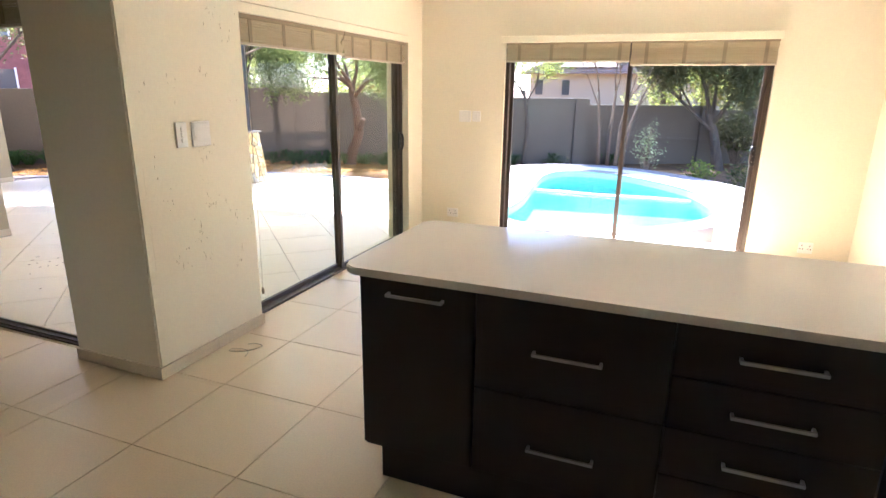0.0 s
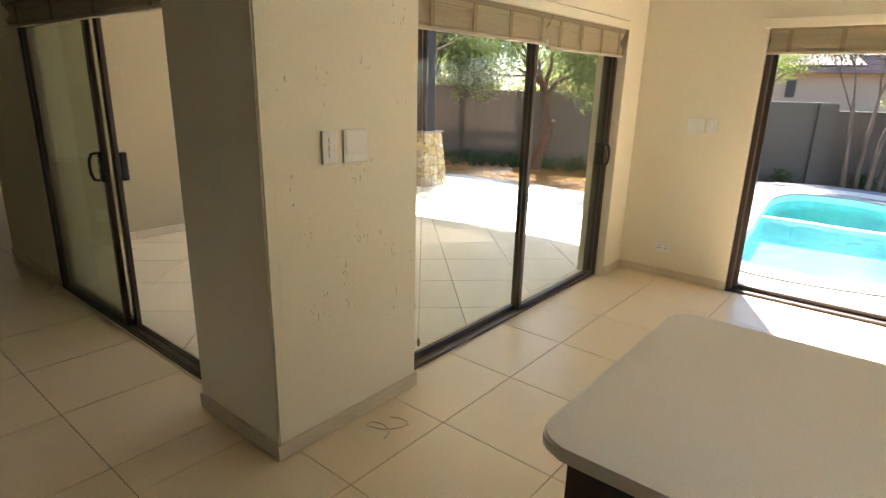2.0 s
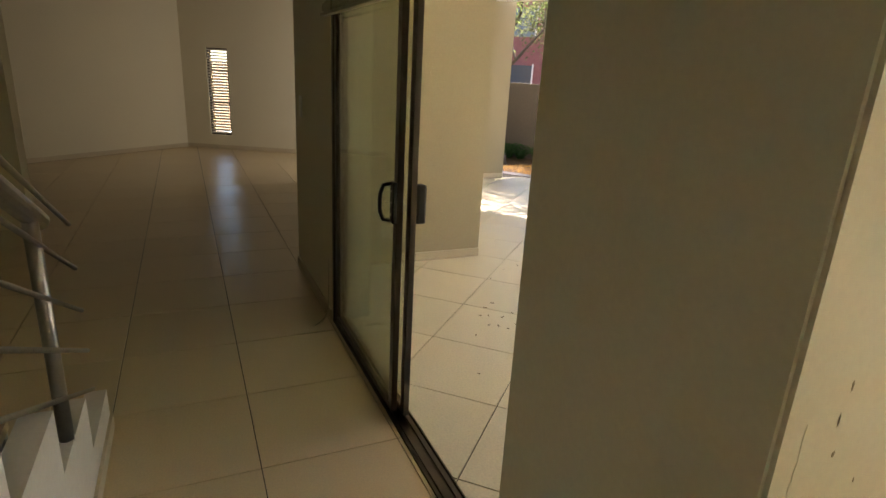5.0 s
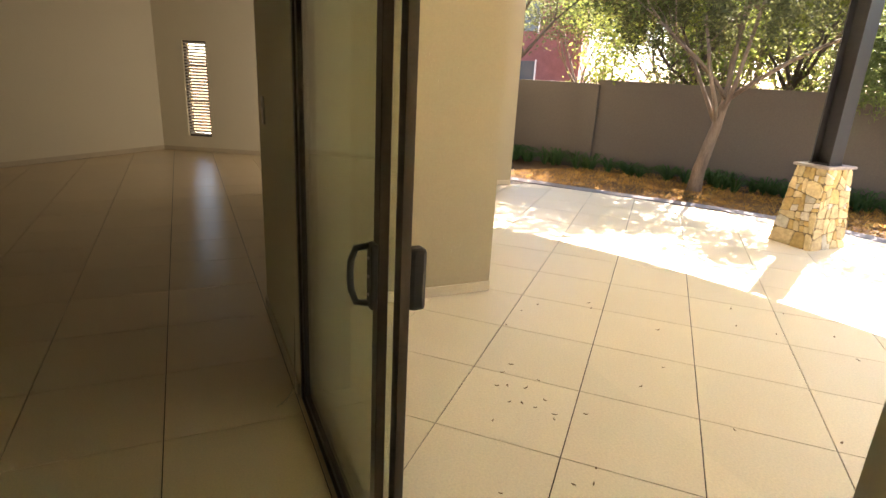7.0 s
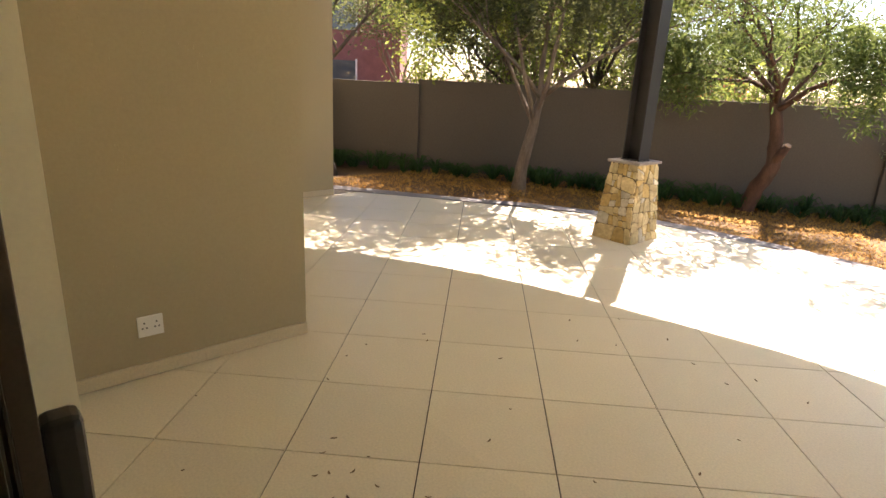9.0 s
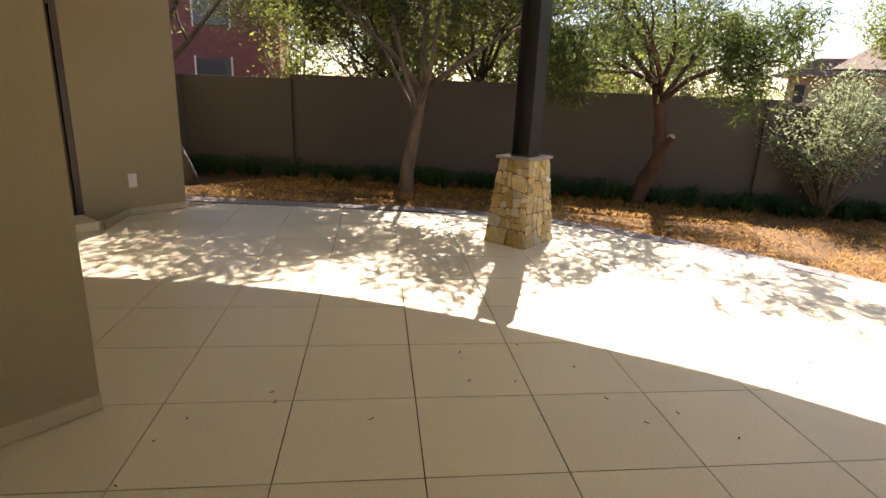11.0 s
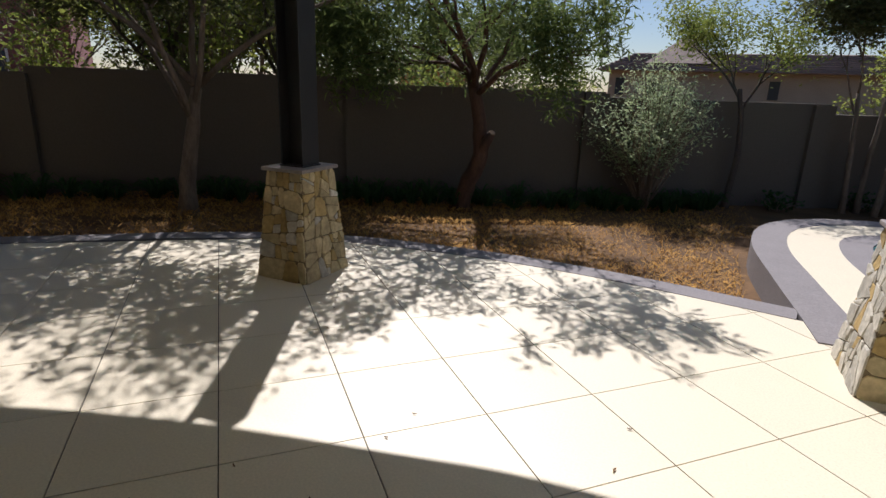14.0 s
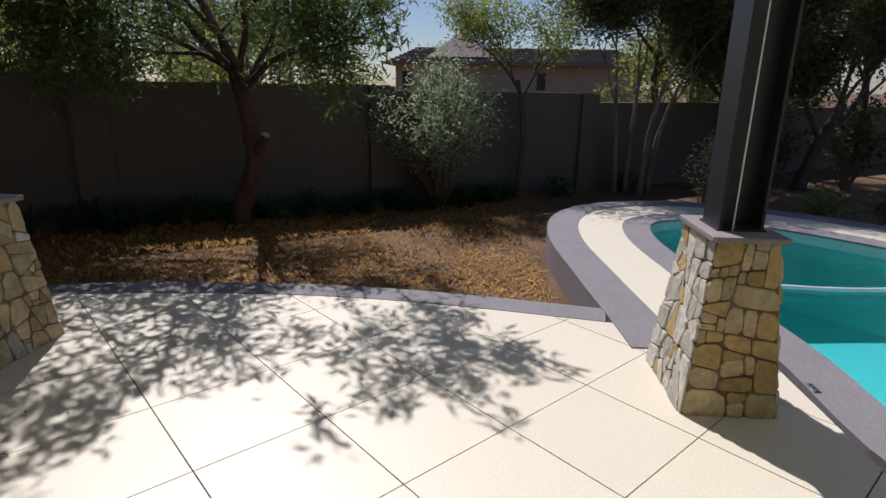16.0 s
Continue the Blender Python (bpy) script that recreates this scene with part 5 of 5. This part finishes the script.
for room, edges in enumerate(rooms):
    px, py = 0.605, 0.605
    ox, oy = (-0.985, 2.424) if room < 2 else (-3.037, 1.819)
    for i in range(-24, 9):
        for j in range(-7, 9):
            x0, y0 = ox + px * i + 0.0025, oy + py * j + 0.0025
            tx, ty = px - 0.005, py - 0.005
            whole = [(x0, y0), (x0 + tx, y0), (x0 + tx, y0 + ty), (x0, y0 + ty)]
            poly = clip(whole, edges)
            if len(poly) < 3:
                continue
            if len(poly) == 4 and poly == whole and room in shared:
                ob = new("tile", shared[room])
                ob.parent = floor
                ob.location = (x0, y0, 0)
            elif len(poly) == 4 and poly == whole:
                ob = tile_piece(floor, [(0, 0), (tx, 0), (tx, ty), (0, ty)], 0.0, M_TILE)
                shared[room] = ob.data
                ob.location = (x0, y0, 0)
            else:
                tile_piece(floor, poly, 0.0, M_TILE)

# patio tiles, laid at 45 degrees
half = [((a[0], a[1]), (b[1] - a[1], -(b[0] - a[0]))) for a, b in zip(INNER[::2], INNER[2::2])]
zones = [half + [((-1.155, 0), (-1, 0)), ((0, YN + 0.285), (0, 1)), ((-9.09, 0), (1, 0))],
         half + [((-1.625, 0), (-1, 0)), ((0, 4.07), (0, 1)), ((0, YN + 0.285), (0, -1)), ((-9.09, 0), (1, 0))],
         half + [((-1.625, 0), (-1, 0)), ((0, 2.556), (0, 1)), ((0, 4.07), (0, -1)), ((-5.40, 0), (1, 0))]]
R2 = math.sqrt(0.5)


def uv_xy(u, v):
    return ((u - v) * R2, (u + v) * R2)


for edges in zones:
    for i in range(-12, 14):
        for j in range(-6, 18):
            u0, v0 = -0.085 + 0.6 * i + 0.003, 2.52 + 0.6 * j + 0.003
            whole = [uv_xy(u0, v0), uv_xy(u0 + 0.594, v0), uv_xy(u0 + 0.594, v0 + 0.594), uv_xy(u0, v0 + 0.594)]
            poly = clip(whole, edges)
            if len(poly) < 3:
                continue
            if poly == whole and "out" in shared:
                ob = new("tile", shared["out"])
                ob.parent = patio
                ob.location = (*whole[0], 0)
            elif poly == whole:
                ob = tile_piece(patio, [(x - whole[0][0], y - whole[0][1]) for x, y in whole], 0.0, M_PATIO)
                shared["out"] = ob.data
                ob.location = (*whole[0], 0)
            else:
                tile_piece(patio, poly, 0.0, M_PATIO)


# skirting tiles along the walls
def skirting(owner, a, b, out_, step=0.6, h=0.075, d=0.012, mat=None):
    a, b = Vector(a), Vector(b)
    n = max(1, round((b - a).length / step))
    w = (b - a) / n
    for k in range(n):
        p, q = a + w * k + w * 0.002, a + w * (k + 1) - w * 0.002
        o = Vector(out_)
        bm = prism([(p.x, p.y), (q.x, q.y), (q.x + o.x * d, q.y + o.y * d), (p.x + o.x * d, p.y + o.y * d)], 0.006, h)
        part("skirting_tile", bm, mat or M_SKIRT, owner)


trim = thing("baseboard", "cream tile skirting along the foot of the walls", "baseboard", kind="structure")
grid = HOUSE
skirting(trim, (XW, 2.388), (XW, 3.25), (1, 0), 0.42)
skirting(trim, (-1.965, 2.40), (XW + 0.012, 2.40), (0, -1))
skirting(trim, (XP, 5.69), (XP, YN), (1, 0))
skirting(trim, (XP, YN), (-0.47, YN), (0, -1))
skirting(trim, (1.88, YN), (XE, YN), (0, -1))
skirting(trim, (-5.45, 2.512), (-4.28, 2.512), (0, -1))
grid = GARDEN
skirting(trim, (-5.405, 2.79), (-5.405, 4.062), (1, 0), 0.6, 0.08, 0.016, M_SKIRT)
skirting(trim, (-9.10, 5.80), (-9.10, 6.43), (1, 0))
grid = HOUSE
skirting(trim, tuple(A), tuple(A + way * 5.3), (way.y, -way.x))
skirting(trim, tuple(C), tuple(A), (0.768, 0.64))
skirting(trim, (-3.46, 1.335), (-1.3, 1.335), (0, 1))


# ---- small wear and clutter ----
rnd = random.Random(9)


def chips(name, owner, count, origin, u, out_, w, z0, z1, seed):
    """Flaked paint: small uneven upright scars on a plaster face, joined as one part."""
    rr = random.Random(seed)
    o, uu, nn = Vector(origin), Vector(u), Vector(out_)
    bm = bmesh.new()
    nests = [(w * rr.random(), rr.uniform(z0, z1)) for k in range(max(count // 4, 1))]
    for k in range(count):
        a, b = rr.choice(nests)
        c = o + uu * min(max(a + rr.gauss(0, 0.022), 0.0), w) + Vector((0, 0, b + rr.gauss(0, 0.035)))
        ww, hh = rr.uniform(0.001, 0.0034), rr.uniform(0.002, 0.010) * rr.choice((1, 1, 1, 2.2))
        ring = []
        for j in range(7):
            a = 2 * math.pi * j / 7
            r = rr.uniform(0.6, 1.2)
            ring.append(c + uu * (math.cos(a) * ww * r) + Vector((0, 0, math.sin(a) * hh * r)))
        low = [bm.verts.new(q + nn * 0.0004) for q in ring]
        top = [bm.verts.new(c + (q - c) * 0.55 + nn * 0.0014) for q in ring]
        bm.faces.new(top)
        for j in range(7):
            bm.faces.new((low[j], low[(j + 1) % 7], top[(j + 1) % 7], top[j]))
    ob = part(name, bm, M_CHIP, owner, "small flaked scars in the paint")
    ob["kind"] = "stuff"


M_CHIP = material("bare_plaster", (0.52, 0.45, 0.29), 0.85, (0.36, 0.30, 0.19), 60, 0.7, 200, 0.3)
chips("paint_scars", column, 120, (XW, 2.47, 0), (0, 1, 0), (1, 0, 0), 0.74, 0.45, 2.2, 4)
grid = GARDEN
chips("paint_scars", bpy.data.objects["wall_wing"], 120, (-5.405, 2.9, 0), (0, 1, 0), (1, 0, 0), 1.1, 0.2, 2.4, 14)
grid = HOUSE
rr = random.Random(77)
for y, za, zb in ((2.452, 0.62, 0.86), (2.450, 1.02, 1.16), (2.446, 1.74, 1.84)):
    bm, last = bmesh.new(), None
    for i in range(15):
        z = za + (zb - za) * i / 14
        yy, w = y + rr.uniform(-0.0025, 0.0025), rr.uniform(0.0005, 0.0013)
        row = [bm.verts.new((XW + h, yy + o, z)) for o, h in ((-w, 0.0003), (0, 0.0010), (w, 0.0003))]
        if last:
            bm.faces.new((last[0], last[1], row[1], row[0]))
            bm.faces.new((last[1], last[2], row[2], row[1]))
        last = row
    part("crack_ridge", bm, M_PLASTER, column, "thin upright crack in the paint")


grid = GARDEN
def dry_leaf(x, y, seed):
    """A curled fallen leaf or pod lying on the tiles."""
    rr = random.Random(seed)
    a, ln, wd = rr.uniform(0, 6.28), rr.uniform(0.014, 0.032), rr.uniform(0.003, 0.006)
    d, sd = Vector((math.cos(a), math.sin(a), 0)), Vector((-math.sin(a), math.cos(a), 0))
    bm = bmesh.new()
    prev = None
    for k in range(5):
        f = k / 4 - 0.5
        c = Vector((x, y, 0.003 + 0.004 * (2 * f) ** 2)) + d * ln * f + sd * ln * 0.35 * (0.25 - f * f)
        w = wd * (1 - (2 * f) ** 2 * 0.85)
        row = [bm.verts.new(c - sd * w + Vector((0, 0, 0.003))), bm.verts.new(c), bm.verts.new(c + sd * w + Vector((0, 0, 0.003)))]
        if prev:
            bm.faces.new((prev[0], prev[1], row[1], row[0]))
            bm.faces.new((prev[1], prev[2], row[2], row[1]))
        prev = row
    return solid("fallen_leaf", bm, M_DRY, "small curled brown leaf lying on the patio tiles", "leaf", group="fallen leaves")


for k in range(52):
    if k < 12:
        x, y = -3.95 + rnd.gauss(0, 0.14), 3.55 + rnd.gauss(0, 0.12)
    elif k < 45:
        x, y = rnd.uniform(-5.1, -2.2), rnd.uniform(3.0, 6.0)
    else:
        x, y = rnd.uniform(-5.0, -2.4), rnd.uniform(6.0, 8.0)
    dry_leaf(x, y, 500 + k)
grid = HOUSE
# a loose loop of string on the kitchen floor
loop_pts = [Vector((-1.17 + 0.07 * math.cos(k * 0.55) * (1 + 0.1 * k / 10), 2.80 + 0.05 * math.sin(k * 0.62) + 0.009 * k, 0.003 + 0.002 * (k % 3))) for k in range(16)]
solid("string", tube(bmesh.new(), loop_pts, 0.0022, 5), M_CORD, "loose loop of pale string on the tiles by the pillar", "string", smooth=True)
grid = GARDEN
# pool cleaner hose on the water
hose_pts = [Vector((-0.97 + 0.2 * k, 10.10 + 0.03 * math.sin(k * 0.8) + 0.006 * k, -0.105)) for k in range(14)]
solid("pool_hose", tube(bmesh.new(), hose_pts, 0.019, 8), M_HOSE, "white pool cleaner hose floating on the water", "hose", smooth=True)
# thin cable down the pool-side post, anchor plates on the coping
solid("cable", tube(bmesh.new(), [Vector((-1.68, 8.025, 0.87)), Vector((-1.68, 8.023, 2.70))], 0.004, 6), M_HOSE, "thin pale cable clipped along the steel post", "cable")
for x, y in ((-1.08, 8.16), (-1.02, 7.55)):
    anchor = thing("cover_anchor", "small metal pool-cover anchor on the grey coping", "anchor", "cover anchors", (x, y, 0.004))
    part("plate", boxes((x - 0.02, y - 0.045, 0.0045, x + 0.02, y + 0.045, 0.009), bevel=0.002), M_CHROME, anchor)
    for d in (-0.03, 0.0, 0.03):
        part("stud", tube(bmesh.new(), [Vector((x, y + d, 0.008)), Vector((x, y + d, 0.016))], 0.008, 8), M_CHROME, anchor)
grid = HOUSE
for k in range(3):
    x, y = -4.30 + 0.012 * k, 2.497 - 0.004 * k
    pts = [Vector((x, y, 0.42 - 0.08 * k)), Vector((x + 0.012, y - 0.004, 0.22)), Vector((x + 0.004 + 0.02 * k, y - 0.012, 0.06)), Vector((x + 0.05, y - 0.06 - 0.02 * k, 0.004))]
    solid("loose_wire", tube(bmesh.new(), pts, 0.0018, 5), M_CORD, "thin loose wire hanging beside the door jamb", "wire", group="loose wires")
